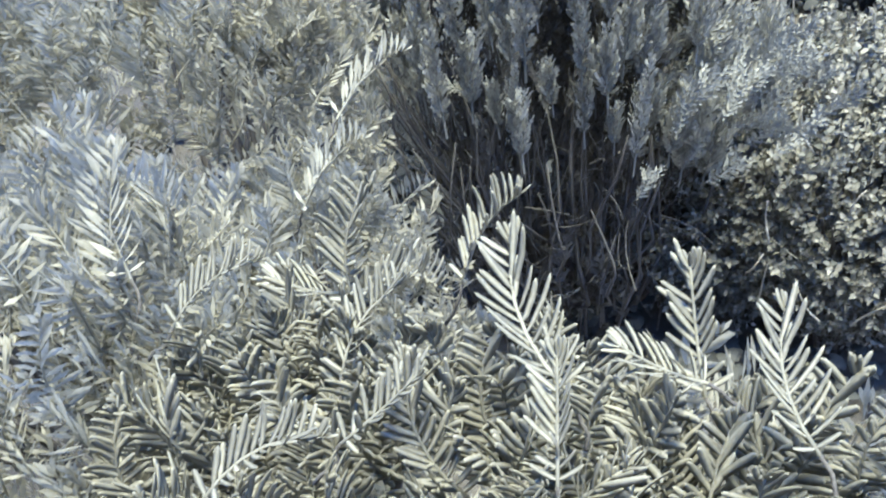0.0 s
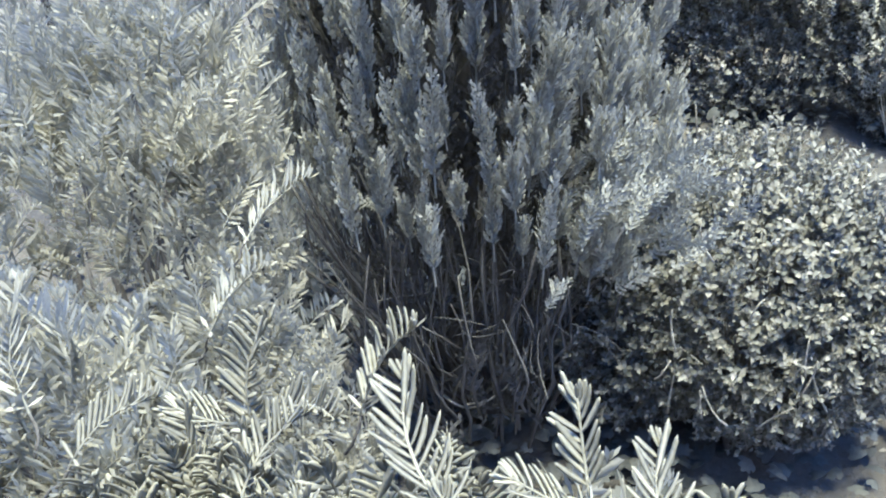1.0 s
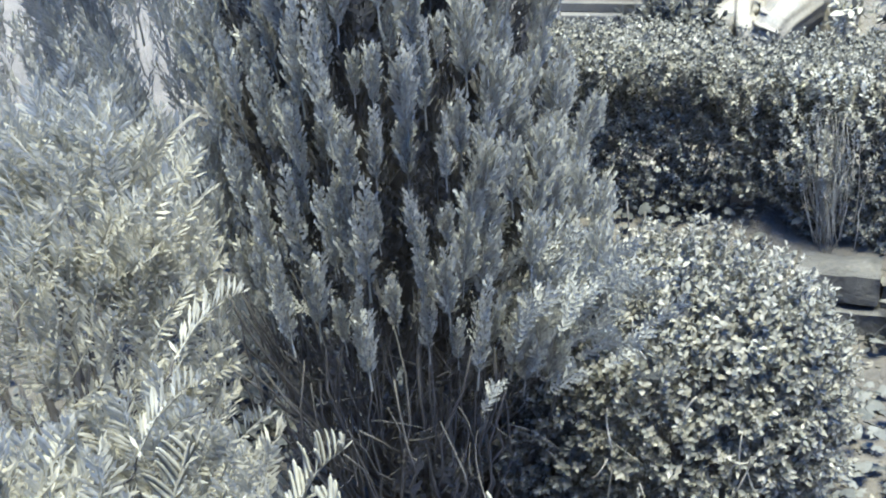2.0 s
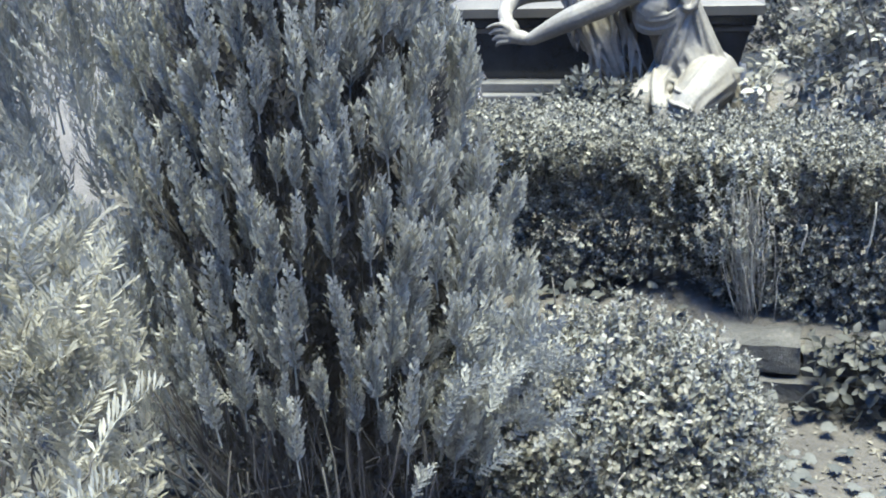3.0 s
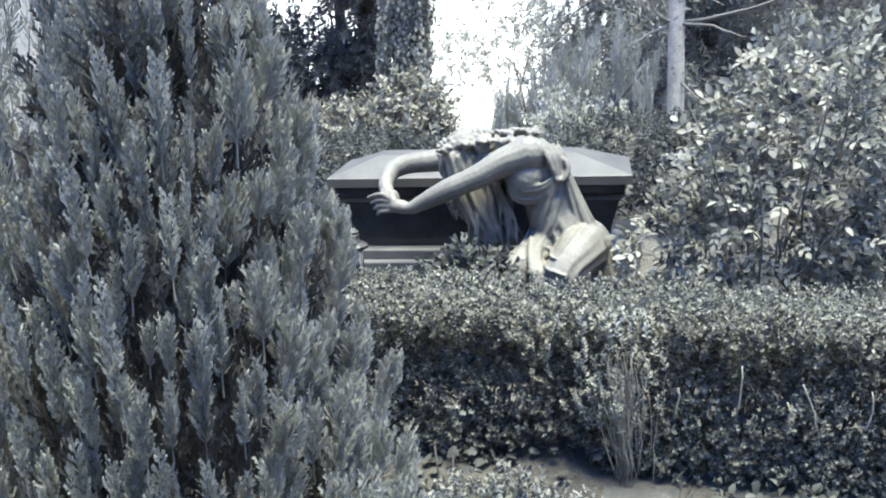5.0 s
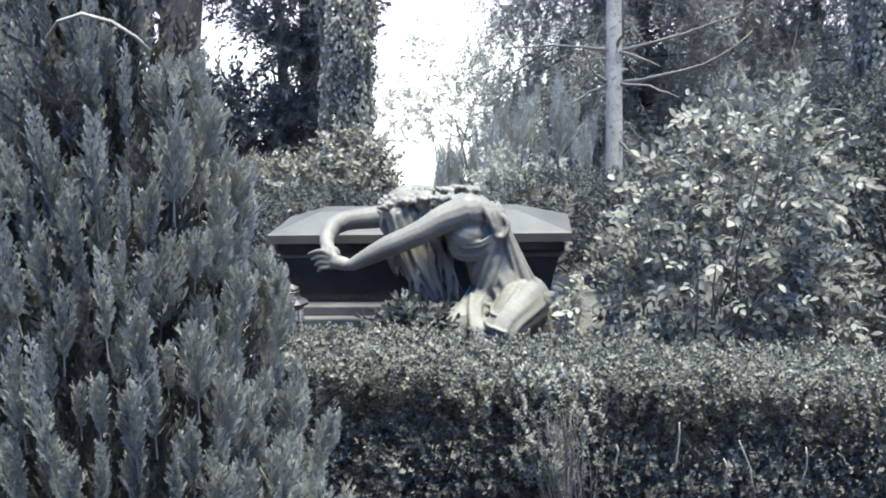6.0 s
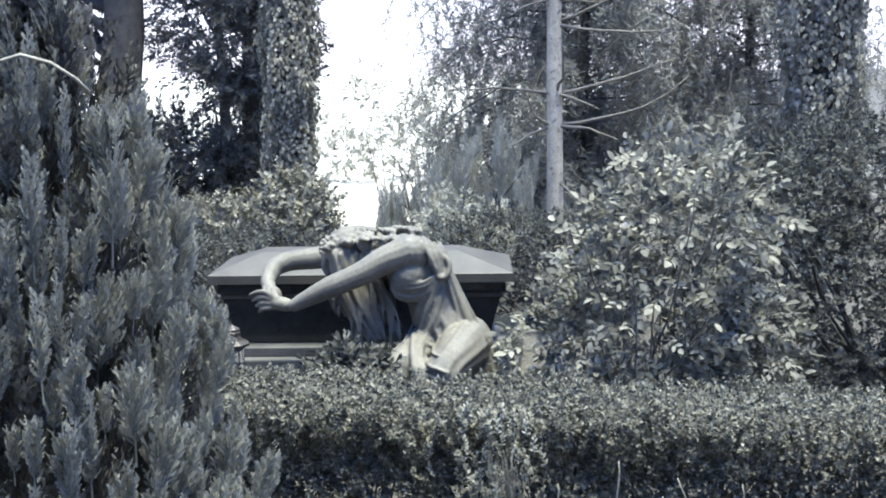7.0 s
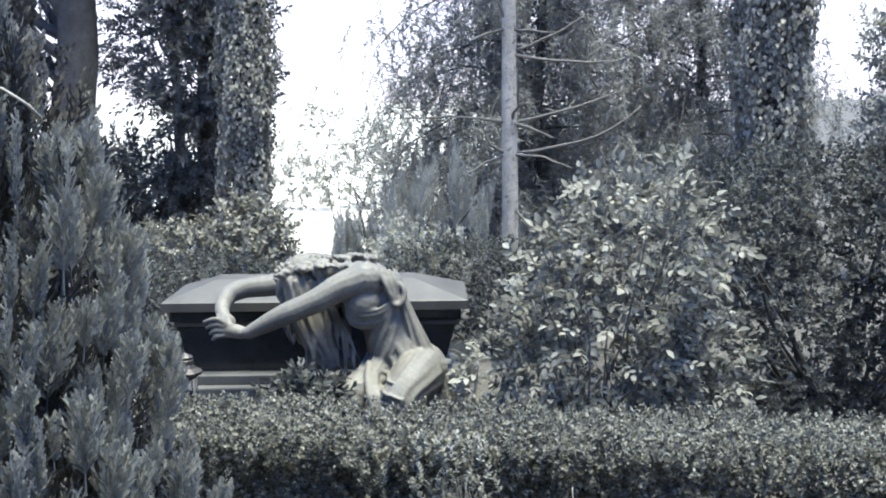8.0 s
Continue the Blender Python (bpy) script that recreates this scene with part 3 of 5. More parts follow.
def thuja():
    root = thing("thuja", (*THUJA_AT, 0.0), "columnar thuja with blue-grey upright feathery sprays, bare below", "conifer")
    shapes = [(0.12, 11, 0.36), (0.14, 12, 0.28), (0.10, 13, 0.42), (0.13, 14, 0.25)]
    temps = [thuja_spray(*k) for k in shapes]
    placed, inner = [], []

    def skirt(a):
        """The lower edge of the green: high in front, lower on the side of the box bush."""
        return 0.70 - 0.17 * max(0.0, math.cos(a - 0.05)) + 0.04 * math.sin(5 * a)

    # sprays inside and round the foot, coloured dark in place of shade
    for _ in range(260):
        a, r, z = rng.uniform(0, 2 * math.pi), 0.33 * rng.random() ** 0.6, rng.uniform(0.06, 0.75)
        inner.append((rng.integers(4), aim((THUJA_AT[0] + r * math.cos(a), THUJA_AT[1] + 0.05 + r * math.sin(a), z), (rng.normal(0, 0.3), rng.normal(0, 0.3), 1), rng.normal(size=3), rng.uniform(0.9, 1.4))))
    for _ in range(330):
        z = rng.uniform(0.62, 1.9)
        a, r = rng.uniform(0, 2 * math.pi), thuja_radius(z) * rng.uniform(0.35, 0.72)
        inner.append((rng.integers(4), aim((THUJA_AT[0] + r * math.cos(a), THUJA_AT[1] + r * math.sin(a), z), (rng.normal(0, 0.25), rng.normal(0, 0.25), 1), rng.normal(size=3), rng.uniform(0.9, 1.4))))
    # upright plumes whose fans stand edge-on to the outside, spaced out over the whole column
    shapes_up = [raw("plume", *thuja_plume(*k), THUJA) for k in ((31, 0.15, 0.032, 3, False), (32, 0.13, 0.037, 3, False), (33, 0.18, 0.029, 3, False), (34, 0.12, 0.034, 3, False), (35, 0.14, 0.050, 3, False), (36, 0.12, 0.056, 3, False))]
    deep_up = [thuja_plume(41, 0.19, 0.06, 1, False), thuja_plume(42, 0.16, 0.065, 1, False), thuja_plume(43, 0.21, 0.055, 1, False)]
    plumes, behind = [], []

    def upright(a, z, inset, lean):
        out = np.array([math.cos(a), math.sin(a), 0.0])
        bump = 0.035 * noise.noise(Vector((out[0] * 3.2, out[1] * 3.2, z * 3.4)))
        r = max(0.0, thuja_radius(z + 0.13) - inset + bump)
        axis = out * lean + np.array([0, 0, 1.0]) + rng.normal(0, 0.05, 3)
        side = np.array([-out[1], out[0], 0.0])
        twist = rng.normal(0, 0.42)
        return aim(np.array((*THUJA_AT, z)) + out * r, axis, side * math.cos(twist) + out * math.sin(twist), rng.uniform(0.7, 1.3))

    for _ in range(12000):
        z = 0.5 + 1.5 * rng.random() ** 1.1
        a = rng.uniform(-math.pi * 1.06, 0.12 * math.pi)
        here = (a * (thuja_radius(z + 0.1) + 0.01), 0.40 * z)
        if z < skirt(a) or len(plumes) >= 330 or any((here[0] - h[0]) ** 2 + (here[1] - h[1]) ** 2 < (0.0345 if a < -0.75 else 0.040) ** 2 for h in plumes):
            continue
        plumes.append(here)
        part("plume", shapes_up[len(plumes) % 4 if a < -0.75 else 4 + len(plumes) % 2], root, m=local(root, upright(a, z, rng.uniform(0.0, 0.085), rng.uniform(0.02, 0.22))))
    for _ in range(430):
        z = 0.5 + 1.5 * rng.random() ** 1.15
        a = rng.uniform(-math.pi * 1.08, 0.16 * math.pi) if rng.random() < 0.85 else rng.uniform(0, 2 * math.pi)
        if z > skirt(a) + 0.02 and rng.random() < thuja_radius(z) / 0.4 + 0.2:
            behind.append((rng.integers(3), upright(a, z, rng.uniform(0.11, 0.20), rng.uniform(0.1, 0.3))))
    # inner plumes take the dark colour so the gaps look shaded
    stuff(part("inner_foliage", scattered("inner_foliage", deep_up, [(k, local(root, m)) for k, m in behind], SHADE_SPRAY), root, "inner foliage coloured dark for the shade between plumes"))
    # hanging lower fringe and the low side branches that reach over the box bush
    for _ in range(10):
        a = rng.uniform(-math.pi, 0.15 * math.pi)
        z = skirt(a) + rng.uniform(-0.03, 0.08)
        out = np.array([math.cos(a), math.sin(a), 0])
        q = np.array((*THUJA_AT, z)) + out * (thuja_radius(z) - 0.10)
        placed.append((rng.integers(4), aim(q, out * 0.5 + np.array([rng.normal(0, 0.2), 0, rng.uniform(-0.3, 1.0)]), rng.normal(0, 1, 3) * (1, 1, 0.2), rng.uniform(0.45, 0.8))))
    for _ in range(66):
        q = np.array((0.07, 1.84, 0.68)) + rng.normal(0, 1, 3) * (0.085, 0.06, 0.07)
        placed.append((rng.integers(4), aim(q, (0.6 + rng.normal(0, 0.3), -0.05 + rng.normal(0, 0.2), 0.7 + rng.normal(0, 0.3)), (rng.normal(0, 0.4), -1, -0.15 + rng.normal(0, 0.15)), rng.uniform(0.55, 0.95))))
    for k in range(5):
        placed.append((rng.integers(4), aim((-0.235 + rng.normal(0, 0.012), 1.86 + rng.normal(0, 0.01), 0.36 + 0.02 * k), (rng.normal(0, 0.35), -0.1, 1), (rng.normal(0, 0.4), -1, -0.2), 0.48 - 0.03 * k)))
    for k in range(3):
        trunk = Shape()
        b = np.array((rng.normal(0, 0.04), rng.normal(0, 0.04), 0.0))
        trunk.add(*tube(bend(b, (rng.normal(0, 0.03), rng.normal(0, 0.03), 1.95), (rng.normal(0, 0.04), 0.02, 0), 10, 0.008), np.linspace(0.04, 0.006, 10), 8))
        part("trunk", trunk.mesh("trunk", BARK), root, "dark fibrous stem")
    for k in range(150):
        a = rng.uniform(-math.pi, 0.25 * math.pi)
        out = np.array([math.cos(a), math.sin(a), 0])
        r0, r1 = rng.uniform(0.04, 0.22), rng.uniform(0.18, 0.40)
        z1 = rng.uniform(0.45, 0.8)
        s = Shape()
        low = rng.uniform(0.0, 0.2)
        s.add(*tube(bend(out * r0 + (0, 0, low), out * r1 + (rng.normal(0, 0.03), 0, z1), out * rng.normal(0.02, 0.03) + (rng.normal(0, 0.02), 0, 0), 7, 0.01), np.linspace(0.0035, 0.0015, 7) * rng.uniform(0.5, 1.5), 4))
        for _ in range(2):
            u = rng.uniform(0.3, 0.8)
            c = out * (r0 + (r1 - r0) * u) + (0, 0, low + (z1 - low) * u)
            s.add(*tube(bend(c, c + rng.normal(0, 0.06, 3) + (0, 0, rng.normal(0.02, 0.09)), rng.normal(0, 0.012, 3), 5), np.linspace(0.0016, 0.0008, 5), 3))
        part("dead_stem", s.mesh("dead_stem", DEADWOOD), root, "thin grey dead stem")
    grow(root, "spray", temps, placed, THUJA, 150, (0.11, 1.5, 0.8), coarse=[thuja_spray(*k, False) for k in shapes])
    stuff(part("inner_sprays", scattered("inner_sprays", [thuja_spray(*k, False) for k in shapes], [(k, local(root, m)) for k, m in inner], SHADE_SPRAY), root, "inner sprays coloured dark for the shade within the crown"))
    o = np.array(root.location)
    for a, b, sag in (((-0.60, 1.88, 0.28), (-0.455, 1.86, 0.53), (0.01, 0, 0)), ((-0.235, 1.82, 0.165), (-0.09, 1.84, 0.35), (0.02, 0, -0.03)), ((-0.30, 1.85, 0.15), (-0.16, 1.80, 0.22), (0, 0, -0.03))):
        s = Shape()
        s.add(*tube(bend(np.array(a) - o, np.array(b) - o, sag, 7), np.linspace(0.0035, 0.0016, 7), 5))
        part("dead_stem", s.mesh("dead_stem", STRAW), root, "pale bare stem")
    # a pale stem bent over near the top
    hoop = Shape()
    hoop.add(*tube([np.array(k) - np.array(root.location) for k in ((-0.265, 1.86, 1.69), (-0.257, 1.83, 1.712), (-0.225, 1.81, 1.737), (-0.177, 1.80, 1.748), (-0.135, 1.81, 1.735), (-0.107, 1.83, 1.711), (-0.10, 1.86, 1.69))], 0.003, 6))
    part("bent_stem", hoop.mesh("bent_stem", STRAW), root, "pale bare stem bent into a hoop")


# ---- box bush, rounded ----
def box_bush():
    root = thing("box_bush", (0.27, 2.12, 0.0), "rounded small-leaved box bush, sunlit on top", "bush")
    lobes = [((0.29, 2.16, 0.37), (0.32, 0.31, 0.33)), ((0.04, 2.08, 0.27), (0.20, 0.19, 0.24)), ((0.42, 2.10, 0.38), (0.19, 0.19, 0.29))]
    temps = [leafy_twig(0.055, 6, 0.0155, 0.0092, 21 + k, 60) for k in range(5)]
    placed = []
    p, g = lobe_points(lobes, 2000, (0.70, 1.02), lambda p: p[:, 2] > 0.06)
    for q, d in zip(p, g):
        axis = unit(d * 0.8 + np.array([0, 0, 0.55]) + rng.normal(0, 0.4, 3))
        placed.append((rng.integers(5), aim(q - axis * 0.035, axis, rng.normal(0, 1, 3), rng.uniform(0.75, 1.25))))
    for k in range(26):
        s = Shape()
        d = unit(np.array([rng.normal(0, 0.8), rng.normal(-0.3, 0.7), rng.uniform(0.4, 1.4)]))
        a = np.array([rng.normal(0, 0.035), rng.normal(0, 0.035), 0])
        b = np.array((0.0, 0.04, 0.36)) + d * (0.30, 0.28, 0.26)
        s.add(*tube(bend(a, b, (0, 0, 0.06), 8, 0.012), np.linspace(0.007, 0.002, 8), 5))
        part("branch", s.mesh("branch", DEADWOOD), root, "grey bare branch")
    for k in range(14):
        a = np.array((0.27, 2.15, 0.38)) + unit((rng.normal(0.1, 0.6), -1 + rng.normal(0, 0.3), rng.normal(-0.1, 0.5))) * (0.33, 0.33, 0.3)
        s1 = Shape()
        s1.add(*tube(bend(a, a + np.array((rng.normal(0, 0.04), -0.01, rng.uniform(0.04, 0.12))), rng.normal(0, 0.006, 3), 5) - np.array(root.location), (0.0022, 0.002, 0.0017, 0.0014, 0.001), 5))
        part("bare_twig", s1.mesh("bare_twig", STRAW), root, "pale bare twig")
    grow(root, "twig", temps, placed, BOX, 300, (0.35, 1.6, 0.8), coarse=[leafy_twig(0.055, 6, 0.0155, 0.0092, 21 + k, 60, False) for k in range(5)])


# ---- clipped hedge round the grave ----
def hedge_front(x):
    return 3.27 - 0.07 * x


def hedge():
    root = thing("box_hedge", (0.5, 3.5, 0.1), "clipped dark box hedge with a sunlit top and a bare patch", "hedge")
    temps = [leafy_twig(0.046, 5, 0.0145, 0.0088, 41 + k, 62, False) for k in range(5)]
    placed = []
    top, deep = 0.73, 0.46
    x0, x1 = -0.75, 2.15

    def patch(x):
        return math.exp(-((x - 0.45) / 0.09) ** 2)

    def twig(q, d, sz):
        axis = unit(np.asarray(d) * 0.8 + np.array([0, 0, 0.45]) + rng.normal(0, 0.4, 3))
        placed.append((rng.integers(5), aim(q - axis * 0.03, axis, rng.normal(0, 1, 3), sz)))

    for _ in range(9500):
        x = rng.uniform(x0, x1)
        z = 0.15 + rng.random() ** 1.1 * (top - 0.15)
        n1 = noise.noise(Vector((x * 2.2, z * 2.2, 5.0))) * 0.05 + noise.noise(Vector((x * 7, z * 7, 1.0))) * 0.025
        low = 0.17 + 0.05 * noise.noise(Vector((x * 1.8, 2.0, 0.0))) + 0.16 * math.exp(-((x - 0.25) / 0.12) ** 2)
        if z < low and rng.random() < 0.85:
            continue
        if rng.random() < 0.4 * patch(x) and z < 0.56:
            continue
        if (x - 0.225) ** 2 + (1.3 * (z - 0.60)) ** 2 < 0.0042:
            continue
        edge = max(0.0, z - (top - 0.10)) * 0.6
        y = hedge_front(x) + 0.03 + n1 + edge + rng.uniform(0, 0.13) + 0.035 * min(1.0, max(0.0, 0.66 - z) / 0.10)
        twig(np.array((x, y, z)), (0, -1, 0.1), rng.uniform(0.8, 1.25))
    for _ in range(4200):
        x = rng.uniform(x0, x1)
        y = hedge_front(x) + 0.02 + rng.random() * deep
        notch = 0.075 * math.exp(-((x - 0.2) / 0.07) ** 2)
        z = top - 0.02 + 0.022 * noise.noise(Vector((x * 4, y * 4, 2.0))) - rng.uniform(0, 0.06) - notch - 0.12 * max(0, 0.1 - abs(y - hedge_front(x)))
        twig(np.array((x, y, z)), (0, -0.15, 1), rng.uniform(0.8, 1.2))
    for _ in range(1300):
        x = rng.uniform(x0, x1)
        twig(np.array((x, hedge_front(x) + deep + rng.uniform(-0.15, 0.02), rng.uniform(0.1, top - 0.03))), (0, 1, 0.1), rng.uniform(1.0, 1.4))
    o = np.array(root.location)
    for _ in range(110):
        s = Shape()
        x = rng.uniform(x0, x1)
        y = hedge_front(x) + rng.uniform(0.2, deep - 0.05)
        s.add(*tube(bend((x, y, 0.05), (x + rng.normal(0, 0.08), y + rng.normal(-0.03, 0.06), rng.uniform(0.5, 0.7)), rng.normal(0, 0.02, 3), 6, 0.01) - o, np.linspace(0.007, 0.002, 6), 5))
        part("branch", s.mesh("branch", BARK), root, "dark inner branch")
    sprig = raw("dry_sprig", *leafy_twig(0.055, 6, 0.014, 0.008, 48, 50), PALE)
    for k in range(130):
        x = 0.43 + rng.normal(0, 0.065)
        at = np.array((x, hedge_front(x) + rng.uniform(-0.01, 0.06), rng.uniform(0.34, 0.69)))
        part("dry_sprig", sprig, root, "pale leafy sprig", local(root, aim(at, (rng.normal(0, 0.2), -0.25, 1), rng.normal(0, 1, 3), rng.uniform(0.7, 1.2))))
    for k in range(84):
        x = 0.45 + rng.normal(0, 0.042)
        y = hedge_front(x) + rng.uniform(-0.01, 0.05)
        s1 = Shape()
        s1.add(*tube(bend((0.48 + 0.6 * (x - 0.45) + rng.normal(0, 0.012), y + 0.03, rng.uniform(0.16, 0.36)), (x + rng.normal(0, 0.012), y - 0.01, rng.uniform(0.42, 0.62)), rng.normal(0, 0.01, 3), 6, 0.004) - o, (0.0012, 0.0013, 0.0013, 0.0012, 0.001, 0.0007), 4))
        part("dry_stem", s1.mesh("dry_stem", STRAW), root, "pale dry upright stem")
    for x, z, dx, dz in ((0.79, 0.60, 0.015, 0.17), (1.02, 0.56, -0.05, 0.16), (0.93, 0.5, 0.0, 0.10), (1.14, 0.55, 0.01, 0.12), (1.4, 0.5, 0.03, 0.14), (0.62, 0.52, 0.01, 0.1)):
        y = hedge_front(x) - 0.015
        s1 = Shape()
        s1.add(*tube(bend((x, y, z - dz), (x + dx, y - 0.01, z), (0.008, 0, 0), 5, 0.003) - o, (0.003, 0.003, 0.0028, 0.0024, 0.002), 5))
        part("bare_stem", s1.mesh("bare_stem", STRAW), root, "pale bare stem in the hedge face")
    grow(root, "twig", temps, placed, HEDGE, 300, (0.5, 3.0, 0.65))
    young = raw("young_twig", *leafy_twig(0.05, 5, 0.02, 0.011, 49, 62), PALE)
    for k in range(5):
        at = np.array((-0.005 + rng.normal(0, 0.02), hedge_front(0.0) - 0.02, 0.37 + rng.normal(0, 0.012)))
        part("young_twig", young, root, "pale young leaves", local(root, aim(at, (rng.normal(0, 0.6), -0.6, 0.7), (0, -0.3, 1), rng.uniform(0.4, 0.65))))


# ---- tomb and mourning figure ----
def tomb():
    plinth = thing("tomb_plinth", (-0.27, 5.08, 0.0), "low grey stone plinth of the grave behind the hedge", "plinth")
    for k in range(4):
        x = -1.12 + k * 0.385
        part("block", boxed("block", Vector((x, 4.10, 0.0)) - plinth.location, Vector((x + 0.375, 6.05, 0.27)) - plinth.location, BASE_STONE, 0.012), plinth)
        part("slab", boxed("slab", Vector((x - 0.02, 4.06, 0.273)) - plinth.location, Vector((x + 0.359, 6.1, 0.36)) - plinth.location, GRANITE, 0.012), plinth)
    root = thing("sarcophagus", (-0.29, 4.95, 0.36), "dark polished granite sarcophagus with a hipped lid", "tomb")
    o = Vector(root.location)
    root.rotation_euler = (0, 0, radians(5.0))

    def piece(name, lo, hi, mat, bevel, taper=0.0, label=""):
        part(name, boxed(name, Vector(lo) - o, Vector(hi) - o, mat, bevel, 0.0, taper), root, label)

    piece("base_step", (-1.02, 4.86, 0.36), (0.36, 5.50, 0.43), BASE_STONE, 0.008, label="pale grey stepped base")
    piece("base_moulding", (-0.98, 4.91, 0.43), (0.33, 5.46, 0.475), BASE_STONE, 0.006)
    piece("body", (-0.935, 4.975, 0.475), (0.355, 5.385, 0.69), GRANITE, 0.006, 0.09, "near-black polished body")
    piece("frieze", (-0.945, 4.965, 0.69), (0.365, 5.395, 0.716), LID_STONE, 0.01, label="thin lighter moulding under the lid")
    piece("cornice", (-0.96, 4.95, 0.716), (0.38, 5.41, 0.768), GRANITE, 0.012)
    bm = bmesh.new()
    lo, hi = Vector((-0.99, 4.93, 0.768)) - o, Vector((0.41, 5.43, 0.808)) - o
    rings = [(0.0, lo.z), (0.0, hi.z), (0.03, hi.z + 0.004), (1.0, hi.z + 0.080), (1.03, hi.z + 0.081)]
    prev = None
    for k, z in rings:
        ring = [bm.verts.new((x, y, z)) for x, y in ((lo.x + 0.22 * k, lo.y + 0.17 * k), (hi.x - 0.25 * k, lo.y + 0.17 * k), (hi.x - 0.25 * k, hi.y - 0.17 * k), (lo.x + 0.22 * k, hi.y - 0.17 * k))]
        if prev:
            for i in range(4):
                bm.faces.new((prev[i], prev[(i + 1) % 4], ring[(i + 1) % 4], ring[i]))
        else:
            bm.faces.new(ring[::-1])
        prev = ring
    bm.faces.new(prev)
    me = bpy.data.meshes.new("lid")
    bm.to_mesh(me)
    bm.free()
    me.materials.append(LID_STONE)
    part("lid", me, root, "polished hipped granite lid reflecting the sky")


def blob(s, c, r, turn=(0, 0, 0)):
    """An ellipsoid, as part of a shape."""
    nu, nv = 14, 8
    v, q, t = [], [], []
    R = np.array(Euler([radians(a) for a in turn]).to_matrix())
    for j in range(1, nv):
        ph = math.pi * j / nv
        for i in range(nu):
            th = 2 * math.pi * i / nu
            v.append((math.sin(ph) * math.cos(th), math.sin(ph) * math.sin(th), math.cos(ph)))
    v += [(0, 0, 1), (0, 0, -1)]
    for j in range(nv - 2):
        for i in range(nu):
            k = (i + 1) % nu
            q.append((j * nu + i, (j + 1) * nu + i, (j + 1) * nu + k, j * nu + k))
    n = (nv - 1) * nu
    for i in range(nu):
        k = (i + 1) % nu
        t += [(n, i, k), (n + 1, (nv - 2) * nu + k, (nv - 2) * nu + i)]
    s.add((np.array(v) * np.array(r)) @ R.T + np.array(c), t, q)


def limb(s, pts, sides=14):
    """A rounded limb through (x, y, z, radius) stations."""
    p = np.array(pts, float)
    u = np.linspace(0, 1, len(p))
    f = np.linspace(0, 1, len(p) * 5)
    c = np.stack([np.interp(f, u, p[:, k]) for k in range(4)], 1)
    for _ in range(3):
        c[1:-1] = (c[:-2] + 2 * c[1:-1] + c[2:]) / 4
    s.add(*tube(c[:, :3], c[:, 3], sides))
    blob(s, c[0, :3], [c[0, 3]] * 3)
    blob(s, c[-1, :3], [c[-1, 3]] * 3)


def robe(s, pts, folds, depth, phase=0.0, sides=60):
    """A limb wrapped in cloth: its folds run along it, uneven in width and depth."""
    p = np.array(pts, float)
    f = np.linspace(0, 1, len(p) * 6)
    c = np.stack([np.interp(f, np.linspace(0, 1, len(p)), p[:, k]) for k in range(4)], 1)
    for _ in range(4):
        c[1:-1] = (c[:-2] + 2 * c[1:-1] + c[2:]) / 4
    v, t, q = tube(c[:, :3], c[:, 3], sides)
    for k, u in enumerate(f):
        th = np.arange(sides) * 2 * math.pi / sides
        wave = 0.6 * np.sin(folds * th + phase + 1.8 * u) + 0.4 * np.sin((folds + 5) * th - 2.6 * u + 2 * phase) + 0.3 * np.sin(3 * th + 5 * u)
        rows = slice(k * sides, (k + 1) * sides)
        v[rows] = c[k, :3] + (v[rows] - c[k, :3]) * (1 + depth * wave)[:, None]
    s.add(v, t, q)


